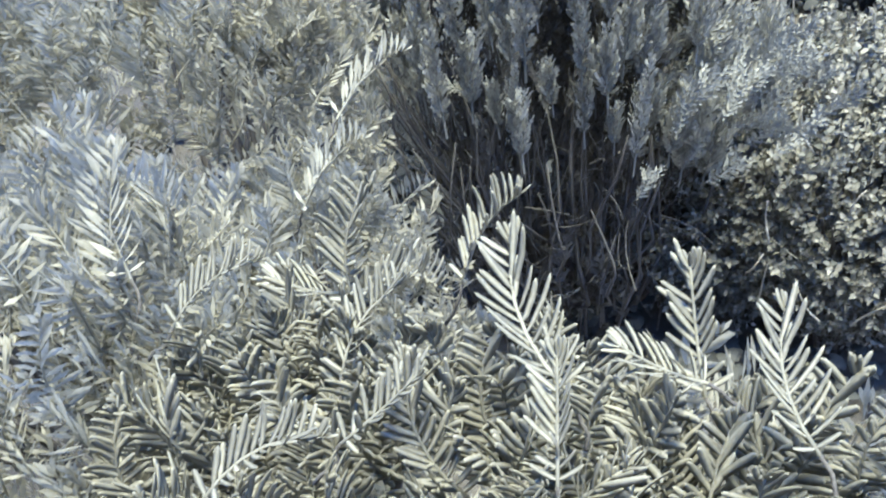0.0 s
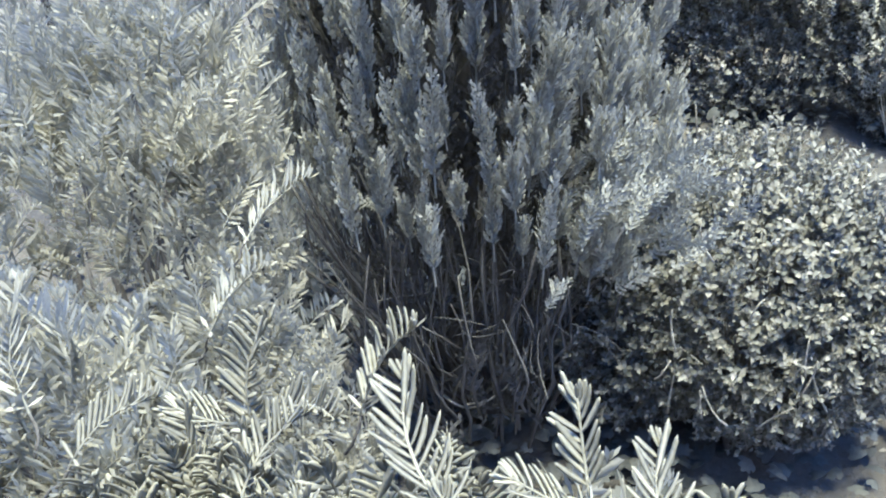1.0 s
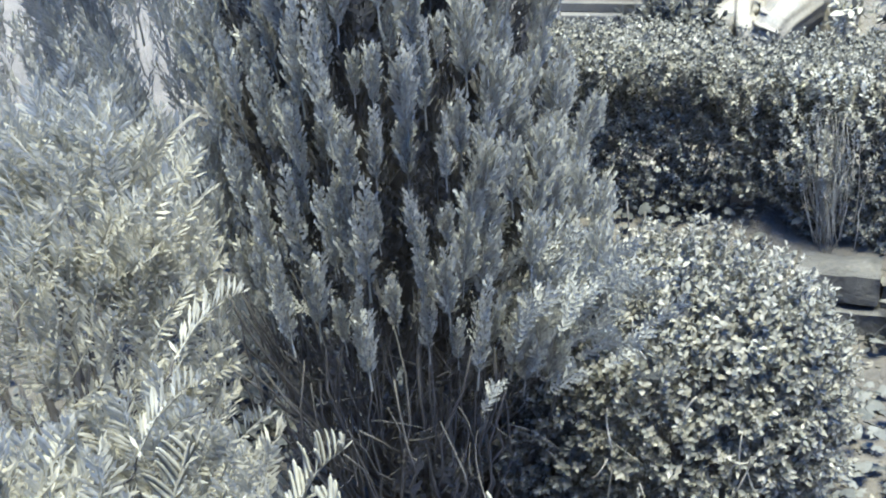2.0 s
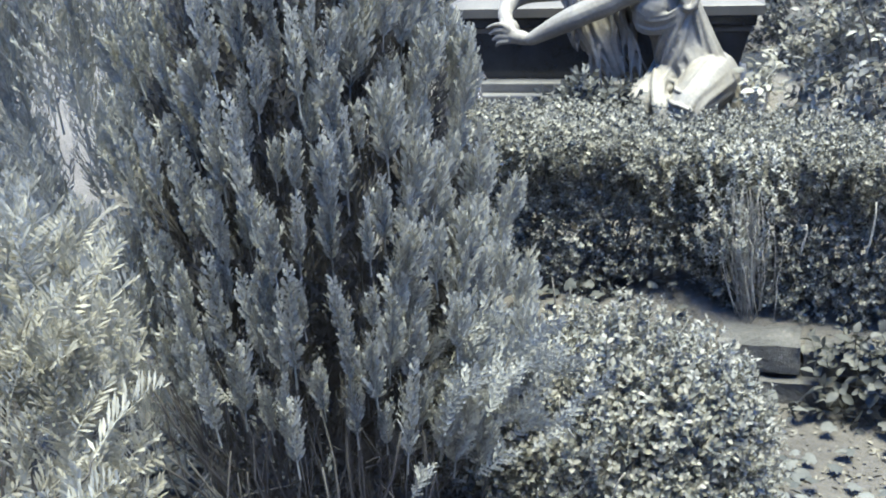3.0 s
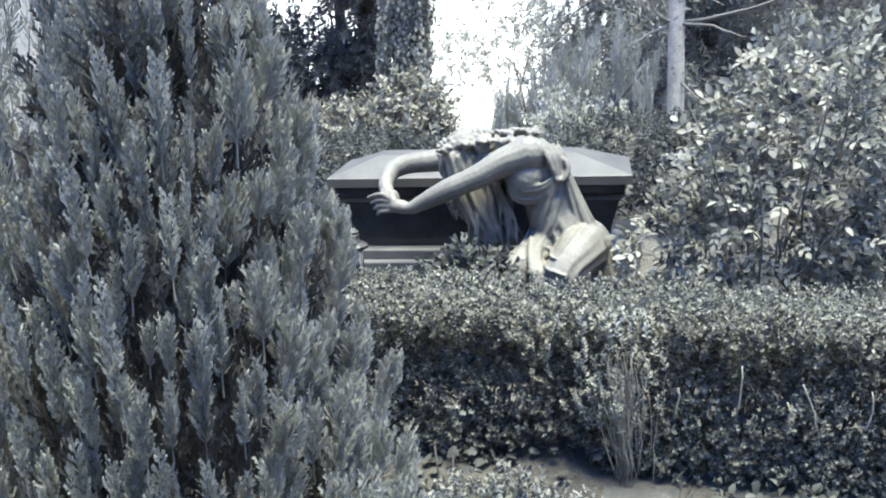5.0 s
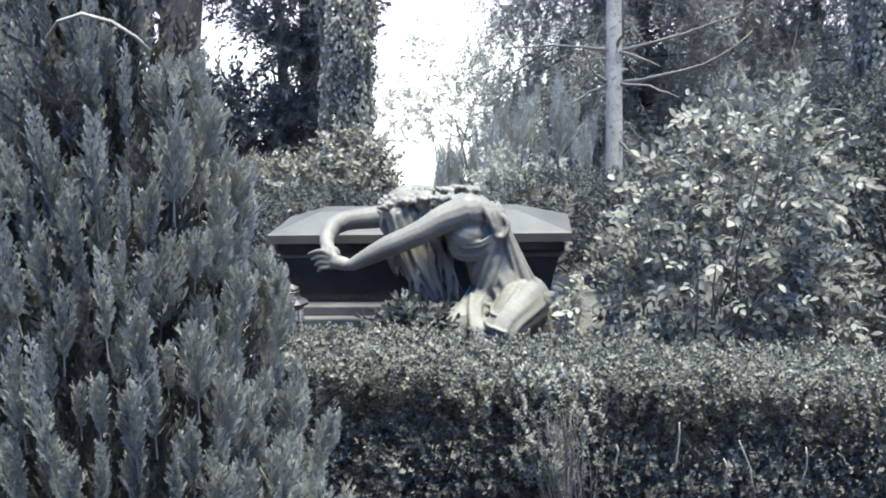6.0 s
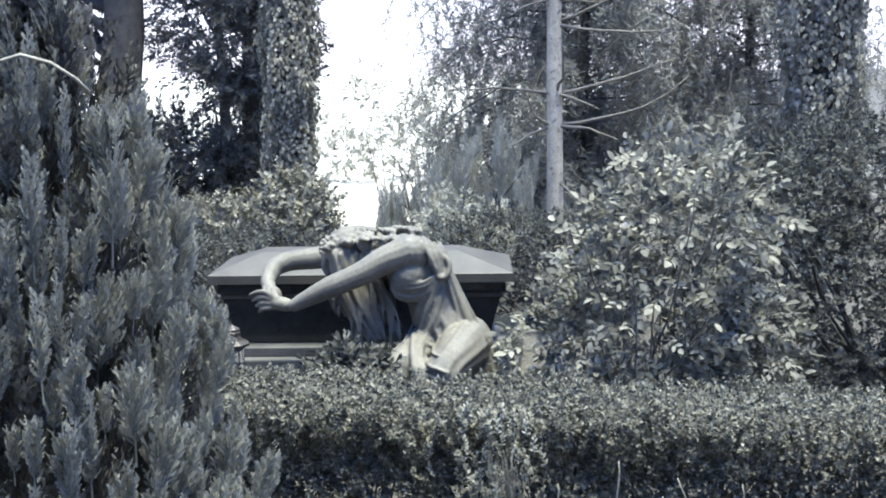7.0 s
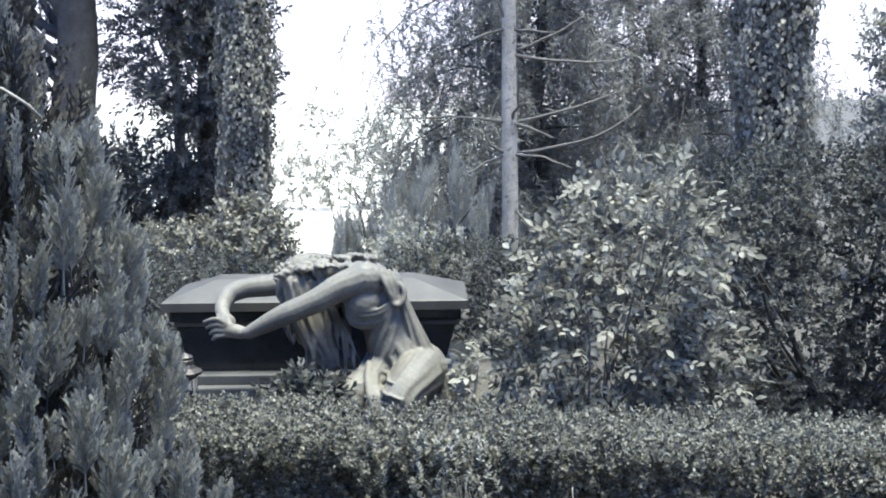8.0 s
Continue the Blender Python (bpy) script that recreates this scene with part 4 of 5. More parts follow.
def statue():
    s = Shape()
    r2 = np.random.default_rng(5)
    # torso, bowed forward, and the seat
    spine = [(0.225, 4.57, 0.42, 0.15), (0.215, 4.57, 0.52, 0.15), (0.165, 4.57, 0.63, 0.132), (0.115, 4.58, 0.73, 0.112), (0.085, 4.58, 0.81, 0.112), (0.050, 4.57, 0.90, 0.116), (0.005, 4.58, 0.965, 0.10), (-0.07, 4.60, 0.985, 0.07)]
    limb(s, spine, 18)
    blob(s, (0.005, 4.475, 0.895), (0.072, 0.070, 0.078), (0, 25, 0))
    blob(s, (0.015, 4.49, 0.985), (0.082, 0.078, 0.076), (0, 25, 0))
    # near arm and far arm, clasped past the edge of the lid
    limb(s, [(0.015, 4.47, 0.995, 0.070), (-0.083, 4.44, 0.965, 0.058), (-0.172, 4.42, 0.912, 0.050), (-0.235, 4.42, 0.885, 0.047), (-0.300, 4.42, 0.858, 0.046), (-0.388, 4.43, 0.814, 0.038), (-0.470, 4.45, 0.770, 0.027)])
    limb(s, [(-0.15, 4.72, 0.965, 0.058), (-0.30, 4.74, 0.94, 0.055), (-0.434, 4.75, 0.917, 0.050), (-0.56, 4.74, 0.906, 0.044), (-0.622, 4.70, 0.885, 0.042), (-0.632, 4.62, 0.832, 0.031), (-0.590, 4.55, 0.795, 0.026)])
    blob(s, (-0.525, 4.465, 0.772), (0.060, 0.030, 0.030), (0, 12, 0))
    blob(s, (-0.575, 4.53, 0.790), (0.032, 0.034, 0.042))
    for k in range(4):
        z = 0.822 - 0.024 * k
        limb(s, [(-0.555, 4.46, 0.795 - 0.012 * k, 0.013), (-0.595, 4.448, z + 0.006, 0.0108), (-0.628 + 0.006 * k, 4.450, z + 0.002, 0.0095), (-0.660 + 0.012 * k, 4.462, z - 0.012, 0.0075)], 8)
    for k in range(3):
        limb(s, [(-0.595, 4.55, 0.80, 0.012), (-0.610 + 0.02 * k, 4.50, 0.838 - 0.008 * k, 0.0100), (-0.595 + 0.028 * k, 4.455, 0.826 - 0.014 * k, 0.0090)], 8)
    # head sunk between the arms, brow, nose and cheek turned down
    limb(s, [(-0.05, 4.61, 0.985, 0.062), (-0.15, 4.62, 0.995, 0.056)])
    blob(s, (-0.245, 4.615, 0.968), (0.082, 0.082, 0.084), (0, 20, 0))
    blob(s, (-0.268, 4.575, 0.922), (0.050, 0.050, 0.066), (0, 30, 0))
    limb(s, [(-0.292, 4.540, 0.945, 0.008), (-0.300, 4.527, 0.922, 0.011), (-0.292, 4.535, 0.910, 0.008)], 8)
    # waved hair drawn over the crown
    for k in range(26):
        d = -0.085 + 0.16 * k / 25
        w = math.sqrt(max(0.05, 1 - (d / 0.105) ** 2))
        pts = []
        for a in np.linspace(25, 190, 11):
            rr = 0.098 * w + 0.007 * math.sin(a * 0.12 + 1.3 * k) + r2.normal(0, 0.002)
            pts.append((-0.245 + 1.2 * rr * math.cos(radians(a)), 4.61 + d + 0.006 * math.sin(a * 0.09 + k), 0.968 + rr * math.sin(radians(a)), 0.009 + 0.004 * (k % 2)))
        limb(s, pts, 7)
    # locks that hang before the far arm and behind the near one
    for k in range(50):
        side = k < 18
        x0 = -0.375 + 0.06 * r2.random() if side else -0.330 + 0.22 * r2.random()
        dy, ph, end = r2.uniform(-0.025, 0.03), r2.uniform(0, 6), r2.uniform(0.70, 0.84) if side else r2.uniform(0.55, 0.70)
        y0 = 4.57 if side else (4.525 if k % 2 else 4.56)
        pts = []
        for u in np.linspace(0, 1, 10):
            pts.append((x0 + (0.045 if side else 0.10) * u + 0.013 * math.sin(8 * u + ph), y0 - 0.02 * u + dy + 0.010 * math.cos(8 * u + ph), 0.975 * (1 - u) + end * u, 0.0105 - 0.005 * u))
        limb(s, pts, 7)
    robe(s, [(-0.29, 4.58, 0.99, 0.070), (-0.265, 4.575, 0.88, 0.080), (-0.235, 4.57, 0.79, 0.078), (-0.185, 4.565, 0.70, 0.066), (-0.14, 4.56, 0.60, 0.040)], 13, 0.12, 0.9)
    # wreath of blossoms and leaves on the crown, trailing over the neck
    for k in range(46):
        a, b = r2.uniform(0, 1), r2.uniform(-0.10, 0.05)
        c = np.array((-0.395 + 0.43 * a, 4.60 + b, 0.995 + 0.055 * min(1.0, 2.2 * a) + 0.022 * a - 2.5 * b * b + r2.normal(0, 0.006)))
        big = r2.uniform(0.013, 0.021)
        blob(s, c, (big, big, big * 0.7), (r2.uniform(-40, 40), r2.uniform(-40, 40), 0))
        for j in range(5):
            t = j * 1.257 + r2.uniform(0, 1)
            blob(s, c + np.array((math.cos(t) * big, math.sin(t) * big * 0.8 - 0.004, r2.uniform(-0.2, 0.6) * big)), (big * 0.62, big * 0.5, big * 0.34), (r2.uniform(0, 90), r2.uniform(0, 90), 0))
    # thighs, knees and shins under the robe
    limb(s, [(0.225, 4.56, 0.59, 0.125), (0.232, 4.45, 0.600, 0.104), (0.205, 4.36, 0.580, 0.088), (0.165, 4.30, 0.535, 0.075), (0.142, 4.29, 0.45, 0.064), (0.135, 4.30, 0.37, 0.060)], 18)
    limb(s, [(0.10, 4.56, 0.58, 0.10), (0.03, 4.43, 0.565, 0.075), (-0.025, 4.35, 0.545, 0.060), (-0.03, 4.33, 0.46, 0.055), (-0.02, 4.34, 0.38, 0.052)], 16)
    limb(s, [(0.05, 4.40, 0.415, 0.055), (0.20, 4.50, 0.415, 0.06), (0.34, 4.60, 0.415, 0.05)])
    # robe: folds that lie on the body, from the shoulder down and between the knees
    core = [(a[:3], b[:3], a[3], b[3]) for a, b in zip(spine, spine[1:])] + [((0.225, 4.56, 0.59), (0.232, 4.45, 0.605), 0.125, 0.110), ((0.232, 4.45, 0.605), (0.205, 4.36, 0.585), 0.110, 0.094), ((0.205, 4.36, 0.585), (0.165, 4.30, 0.535), 0.094, 0.075),
            ((0.165, 4.30, 0.535), (0.142, 4.29, 0.45), 0.075, 0.064), ((0.10, 4.56, 0.58), (0.03, 4.43, 0.565), 0.10, 0.075), ((0.03, 4.43, 0.565), (-0.025, 4.35, 0.545), 0.075, 0.060)]

    def front(x, z):
        best = 4.66
        for a, b, r0, r1 in core:
            for u in (0.0, 0.25, 0.5, 0.75, 1.0):
                c, r = (1 - u) * np.array(a) + u * np.array(b), r0 + (r1 - r0) * u
                d = r * r - (x - c[0]) ** 2 - (z - c[2]) ** 2
                if d > 0:
                    best = min(best, c[1] - math.sqrt(d))
        return best

    def fold(line, w, proud=0.003, ends=0.6):
        """A ridge of cloth over the body along (x, z) stations."""
        p = np.array(line, float)
        f = np.linspace(0, 1, 3 * len(p))
        u = np.linspace(0, 1, len(p))
        st = []
        for k in f:
            x, z = np.interp(k, u, p[:, 0]), np.interp(k, u, p[:, 1])
            st.append((x, front(x, z) - proud, z, w * (ends + (1 - ends) * math.sin(math.pi * k))))
        limb(s, st, 8)

    # the robe: over the hips, falling down the back from the knot at the shoulder, and over both thighs
    robe(s, [(0.225, 4.56, 0.38, 0.148), (0.215, 4.56, 0.50, 0.148), (0.165, 4.56, 0.63, 0.130), (0.115, 4.57, 0.73, 0.112), (0.090, 4.57, 0.83, 0.108)], 15, 0.075, 0.6)
    robe(s, [(0.310, 4.55, 0.38, 0.078), (0.292, 4.54, 0.50, 0.076), (0.245, 4.53, 0.64, 0.062), (0.195, 4.52, 0.78, 0.046), (0.155, 4.50, 0.92, 0.026)], 9, 0.13, 1.4)
    robe(s, [(0.225, 4.55, 0.585, 0.122), (0.230, 4.45, 0.598, 0.106), (0.205, 4.36, 0.578, 0.090), (0.165, 4.30, 0.530, 0.076), (0.142, 4.29, 0.45, 0.067), (0.135, 4.30, 0.37, 0.065)], 10, 0.05, 2.2)
    robe(s, [(0.10, 4.56, 0.58, 0.10), (0.03, 4.43, 0.565, 0.077), (-0.025, 4.35, 0.545, 0.061), (-0.03, 4.33, 0.46, 0.056)], 9, 0.06, 0.3)
    # gathers over the waist, drawn from the knot towards the lap
    for k in range(6):
        a = k / 5
        fold([(0.145 - 0.015 * a, 0.905 - 0.02 * a), (0.160 - 0.075 * a, 0.84), (0.150 - 0.105 * a, 0.76), (0.125 - 0.10 * a, 0.69), (0.085 - 0.09 * a, 0.63)], 0.010 + 0.004 * (k % 2), 0.010 if k % 2 else 0.004)
    # cloth falling between the knees
    for k in range(7):
        a = k / 6
        limb(s, [(0.030 + 0.04 * a, 4.43, 0.655 - 0.02 * a, 0.010), (0.035 + 0.035 * a, 4.35, 0.615 - 0.02 * a, 0.012), (0.050 + 0.04 * a, 4.285, 0.55, 0.013), (0.085 + 0.04 * a, 4.245, 0.46, 0.012), (0.105 + 0.04 * a, 4.24, 0.38, 0.010)], 8)
    # hems that cross the thigh, and creases over the lap
    fold([(0.05, 0.61), (0.095, 0.575), (0.15, 0.57), (0.20, 0.55)], 0.007, 0.003)
    fold([(0.06, 0.64), (0.10, 0.615), (0.15, 0.612)], 0.008, 0.003)
    # band across the breast and the cloth gathered at the shoulder
    for k in range(5):
        h = 0.016 * k
        limb(s, [(-0.065, 4.45, 0.915 - h, 0.004), (-0.040, 4.425 + 0.2 * h, 0.885 - 1.2 * h, 0.007), (0.010, 4.413 + 0.45 * h, 0.868 - 1.2 * h, 0.006 + 0.004 * (k % 2)), (0.070, 4.432 + 0.35 * h, 0.872 - 1.1 * h, 0.006 + 0.004 * (k % 2)), (0.115, 4.455, 0.895 - h, 0.008), (0.145, 4.475, 0.925 - 0.5 * h, 0.011)], 8)
    for k in range(4):
        limb(s, [(0.070 + 0.022 * k, 4.455 + 0.014 * k, 1.035 - 0.004 * k, 0.009), (0.100 + 0.020 * k, 4.440 + 0.015 * k, 0.985, 0.011), (0.118 + 0.014 * k, 4.445 + 0.012 * k, 0.935, 0.010), (0.135 + 0.006 * k, 4.46, 0.895, 0.009)], 8)
    loop = [(0.150 + 0.030 * math.sin(u), 4.465 + 0.012 * math.cos(u), 0.930 + 0.042 * math.cos(u), 0.0125) for u in np.linspace(0, 2 * math.pi, 12)]
    limb(s, loop, 8)
    o = np.array((0.1, 4.5, 0.36))
    v, t, q = s.arrays()
    ob = new("statue", raw("statue", v - o, t, q, MARBLE))
    ob.location = o
    tagged(ob, "weathered pale marble statue of a bowed mourning figure", "statue")
    mod = ob.modifiers.new("fuse", "REMESH")
    mod.mode, mod.voxel_size, mod.use_smooth_shade = "VOXEL", 0.0052, True
    sm = ob.modifiers.new("soften", "SMOOTH")
    sm.factor, sm.iterations = 0.5, 1


def lantern():
    root = thing("grave_lantern", (-0.70, 4.33, 0.36), "small metal grave lantern with a glass body", "lantern")
    def ring(name, prof, mat, label="", sides=8, under=None):
        s = Shape()
        s.add(*tube([(0, 0, z) for z, r in prof], [r for z, r in prof], sides))
        return part(name, s.mesh(name, mat, False), under or root, label)
    foot = ring("foot", [(0.0, 0.06), (0.015, 0.06), (0.03, 0.05), (0.16, 0.042), (0.17, 0.056)], BRONZE)
    ring("glass", [(0.172, 0.040), (0.265, 0.044)], GLASS, "clear glass cylinder", 14)
    roof = ring("roof", [(0.266, 0.066), (0.276, 0.068), (0.290, 0.04), (0.305, 0.032), (0.322, 0.032)], BRONZE, "flat metal cap")
    ring("finial", [(0.323, 0.028), (0.335, 0.03), (0.345, 0.012)], BRONZE, under=roof)
    for k in range(4):
        a = math.pi / 4 + k * math.pi / 2
        s = Shape()
        s.add(*tube([(0.046 * math.cos(a), 0.046 * math.sin(a), 0.168), (0.046 * math.cos(a), 0.046 * math.sin(a), 0.268)], 0.003, 5))
        part("post", s.mesh("post", BRONZE), foot)


def leaf_mound(name, lobes, templates, mat, per_m2, label, category, shell=(0.7, 1.0), up=0.4, near=0, at=(0.6, 3.0, 1.0), size=(0.8, 1.25), floor=0.05, stems=10, foot=0.0, stem_mat=None):
    """A leafy plant: lobes of twigs on branches from one foot."""
    c0 = np.mean([c for c, r in lobes], 0)
    root = thing(name, (c0[0], c0[1], foot), label, category)
    p, g = lobe_points(lobes, per_m2, shell, lambda p: p[:, 2] > foot + floor)
    placed = []
    for q, d in zip(p, g):
        axis = unit(d * 0.8 + np.array([0, 0, up]) + rng.normal(0, 0.4, 3))
        placed.append((rng.integers(len(templates)), aim(q, axis, rng.normal(0, 0.6, 3) + (0, -0.3, 0.8), rng.uniform(*size))))
    for c, r in lobes:
        for _ in range(stems):
            s = Shape()
            d = unit(rng.normal(size=3) + (0, -0.3, 0.5))
            tip = np.array(c) + d * np.array(r) * 0.92
            w = 0.012 * max(r)
            s.add(*tube(bend((c0[0] + rng.normal(0, 0.04), c0[1] + rng.normal(0, 0.04), foot), tip, (0, 0, 0.12 * max(r)), 8, 0.02 * max(r)) - np.array(root.location), np.linspace(w * 1.6, w * 0.3, 8), 5))
            part("branch", s.mesh("branch", stem_mat or BARK), root)
    grow(root, "twig", templates, placed, mat, near, at)
    return root


def roses():
    temps = [compound_leaf(61 + k, 0.036) for k in range(5)]
    root = leaf_mound("rose_bush", [((0.97, 4.42, 0.75), (0.38, 0.32, 0.50)), ((1.12, 4.45, 1.08), (0.34, 0.30, 0.36)), ((0.80, 4.33, 0.60), (0.2, 0.2, 0.32)), ((1.30, 4.5, 0.60), (0.26, 0.2, 0.32)), ((0.60, 4.42, 0.56), (0.18, 0.14, 0.24))], temps, ROSE, 430,
                      "sunlit rambling rose bush with toothed leaves", "rose bush", (0.55, 1.05), -0.05, 300, (0.85, 3.6, 1.0), (0.7, 1.3), 0.1, 9, 0.0, DEADWOOD)
    o = np.array(root.location)
    for a, b in (((1.02, 4.05, 0.62), (1.16, 3.99, 0.86)), ((0.98, 4.1, 0.7), (1.10, 4.0, 1.32)), ((1.12, 4.1, 1.0), (1.2, 4.05, 1.3)), ((0.9, 4.05, 0.6), (0.86, 4.0, 1.15)), ((1.06, 4.02, 0.6), (1.05, 3.98, 0.85)), ((0.8, 4.1, 0.8), (0.66, 4.02, 1.2))):
        s = Shape()
        s.add(*tube(bend(a, b, (0.02, 0, 0), 6, 0.006) - o, np.linspace(0.004, 0.002, 6), 6))
        part("cane", s.mesh("cane", DEADWOOD), root, "pale thorny cane")
    c = np.array((0.856, 3.98, 1.16)) - o
    hip = Shape()
    blob(hip, c - (0, 0, 0.014), (0.009, 0.009, 0.012))
    bloom = part("bloom", hip.mesh("bloom", ROSE), root, "single pale cream rose bloom")
    petal = raw("petal", *leaf(0.034, 0.034, 0.5, -0.35), PETAL)
    for k in range(16):
        a, e = k * 2.4, 0.2 + 0.9 * (k / 16)
        d = np.array([math.cos(a) * math.sin(e), math.sin(a) * math.sin(e), math.cos(e)])
        part("petal", petal, bloom, m=aim(c - (0, 0, 0.012), d, -d + (0, 0, 0.6)))
    return root


# ---- trees and shrubs behind ----
def ivy_trunk(name, x, y, r, h, n, label, lean=0.0):
    root = thing(name, (x, y, 0), label, "tree")
    s = Shape()
    s.add(*tube(bend((0, 0, -0.05), (lean, 0, h), (0.05, 0, 0), 12, 0.02), np.linspace(r * 0.6, r * 0.35, 12), 10))
    part("trunk", s.mesh("trunk", BARK), root)
    temps = [leaf(0.038, 0.03, 0.5, 0.2 + 0.1 * k, False) for k in range(4)]
    placed = []
    for _ in range(4 * n):
        z, a = rng.uniform(0, h), rng.uniform(0, 2 * math.pi)
        out = np.array([math.cos(a), math.sin(a), 0])
        rr = r * (0.66 + 0.45 * noise.noise(Vector((out[0] * 2 + x, out[1] * 2, z * 1.4))) + 0.2 * noise.noise(Vector((out[0] * 5, out[1] * 5, z * 4))) + rng.uniform(0, 0.3))
        q = np.array((x + lean * z / h, y, z)) + out * rr
        placed.append((rng.integers(4), aim(q, (rng.normal(0, 0.4) + out[0] * 0.4, rng.normal(0, 0.4) + out[1] * 0.4, -1), out + rng.normal(0, 0.4, 3) + (0, 0, 1.0), rng.uniform(0.7, 1.3))))
    grow(root, "leaf", temps, placed, LIT_IVY, 0, rest="ivy")
    return root


def hanging_twig(seed, length=0.32):
    """A drooping conifer twig with short needles."""
    r = np.random.default_rng(seed)
    s = Shape()
    spine = bend((0, 0, 0), (0.10, 0, -length), (0.06, 0, 0.05), 7, 0.006)
    s.add(*tube(spine[::3], (0.004, 0.003, 0.0015), 3, False))
    for k in range(24):
        u = k / 23
        at = np.array([np.interp(u, np.linspace(0, 1, 7), spine[:, c]) for c in range(3)])
        d = unit(r.normal(size=3) * (1, 1, 0.5) + (0, 0, -0.6))
        s.put(leaf(0.07 * r.uniform(0.6, 1.2), 0.0125, 0.1, 0.1, False), aim(at, d, r.normal(size=3)))
    return s.arrays()


def weeping_conifer(x, y, h, r, n, label):
    root = thing("weeping_conifer", (x, y, 0), label, "tree")
    temps = [hanging_twig(70 + k) for k in range(4)]
    s = Shape()
    s.add(*tube(bend((0, 0, -0.05), (0.1, 0, h), (0.05, 0, 0), 12, 0.02), np.linspace(0.08, 0.015, 12), 9))
    part("trunk", s.mesh("trunk", BARK), root, "dark trunk")
    placed = []
    limbs = 54
    for k in range(limbs):
        z = 0.35 + (h - 0.45) * k / limbs
        a = k * 2.4 + rng.normal(0, 0.2)
        ln = r * (1.05 - 0.55 * z / h) * rng.uniform(0.75, 1.1)
        out = np.array([math.cos(a), math.sin(a), 0])
        pts = bend((0, 0, z), out * ln + (0, 0, z - 0.25 * ln), (0, 0, 0.18 * ln), 8, 0.02)
        s = Shape()
        s.add(*tube(pts, np.linspace(0.018, 0.004, 8), 5))
        part("limb", s.mesh("limb", BARK), root)
        for _ in range(int(n / limbs * ln / (0.74 * r))):
            u = rng.uniform(0.1, 1.05)
            q = np.array([np.interp(u, np.linspace(0, 1, 8), pts[:, c]) for c in range(3)]) + rng.normal(0, 0.17, 3) + np.array(root.location)
            placed.append((rng.integers(4), aim(q, (rng.normal(0, 0.18), rng.normal(0, 0.18), 1), rng.normal(size=3), rng.uniform(0.8, 1.6))))
    grow(root, "twig", temps, placed, HAZED_CONIFER, 0, rest="crown")


def dark_tree(name, x, y, h, lobes, per_m2, label, trunk_r=0.16):
    root = thing(name, (x, y, 0), label, "tree")
    s = Shape()
    s.add(*tube(bend((0, 0, -0.05), (0, 0, h), (0.05, 0, 0), 12, 0.03), np.linspace(trunk_r, trunk_r * 0.3, 12), 10))
    temps = [leafy_twig(0.16, 6, 0.06, 0.022, 80 + k, 55, False) for k in range(4)]
    p, g = lobe_points(lobes, per_m2, (0.35, 1.05), lambda p: p[:, 2] > 0.5)
    placed = []
    for q, d in zip(p, g):
        if noise.noise(Vector(q) * 1.6) < -0.12:
            continue
        placed.append((rng.integers(4), aim(q, unit(d + rng.normal(0, 0.5, 3) + (0, 0, -0.2)), rng.normal(size=3), rng.uniform(0.8, 1.5))))
    for c, r in lobes:
        for _ in range(8):
            d = unit(rng.normal(size=3))
            tip = np.array(c) + d * np.array(r) * 0.9 - np.array(root.location)
            s.add(*tube(bend((0, 0, max(0.4, tip[2] - 0.5)), tip, (0, 0, 0.1), 7, 0.03), np.linspace(0.28, 0.035, 7) * trunk_r, 5))
    part("trunk", s.mesh("trunk", BARK), root, "dark trunk with limbs")
    grow(root, "twig", temps, placed, DARK_NEEDLES if trunk_r > 0.06 else HAZED_CONIFER, 0, rest="crown")


def far_thuja(x, y, h, r, n):
    root = thing("thuja_hedge_tree", (x, y, 0), "second columnar thuja with paler feathery sprays", "conifer")
    temps = [thuja_plume(36, 0.24, 0.075, 1, False), thuja_plume(37, 0.20, 0.08, 1, False), thuja_plume(38, 0.22, 0.07, 1, False)]
    placed = []
    for _ in range(n):
        z = 0.1 + (h - 0.3) * rng.random()
        a = rng.uniform(-math.pi, 0.3)
        out = np.array([math.cos(a), math.sin(a), 0])
        rr = r * min(1.0, 2.2 * (1 - z / h)) * rng.uniform(0.55, 1.0)
        placed.append((rng.integers(3), aim(np.array((x, y, z)) + out * rr, out * 0.15 + np.array([0, 0, 1]) + rng.normal(0, 0.08, 3), rng.normal(size=3), rng.uniform(1.0, 1.5))))
    s = Shape()
    s.add(*tube(bend((0, 0, 0), (0, 0, h - 0.1), (0.02, 0, 0), 8, 0.01), np.linspace(0.05, 0.008, 8), 8))
    part("trunk", s.mesh("trunk", BARK), root)
    grow(root, "plume", temps, placed, THUJA, 0)


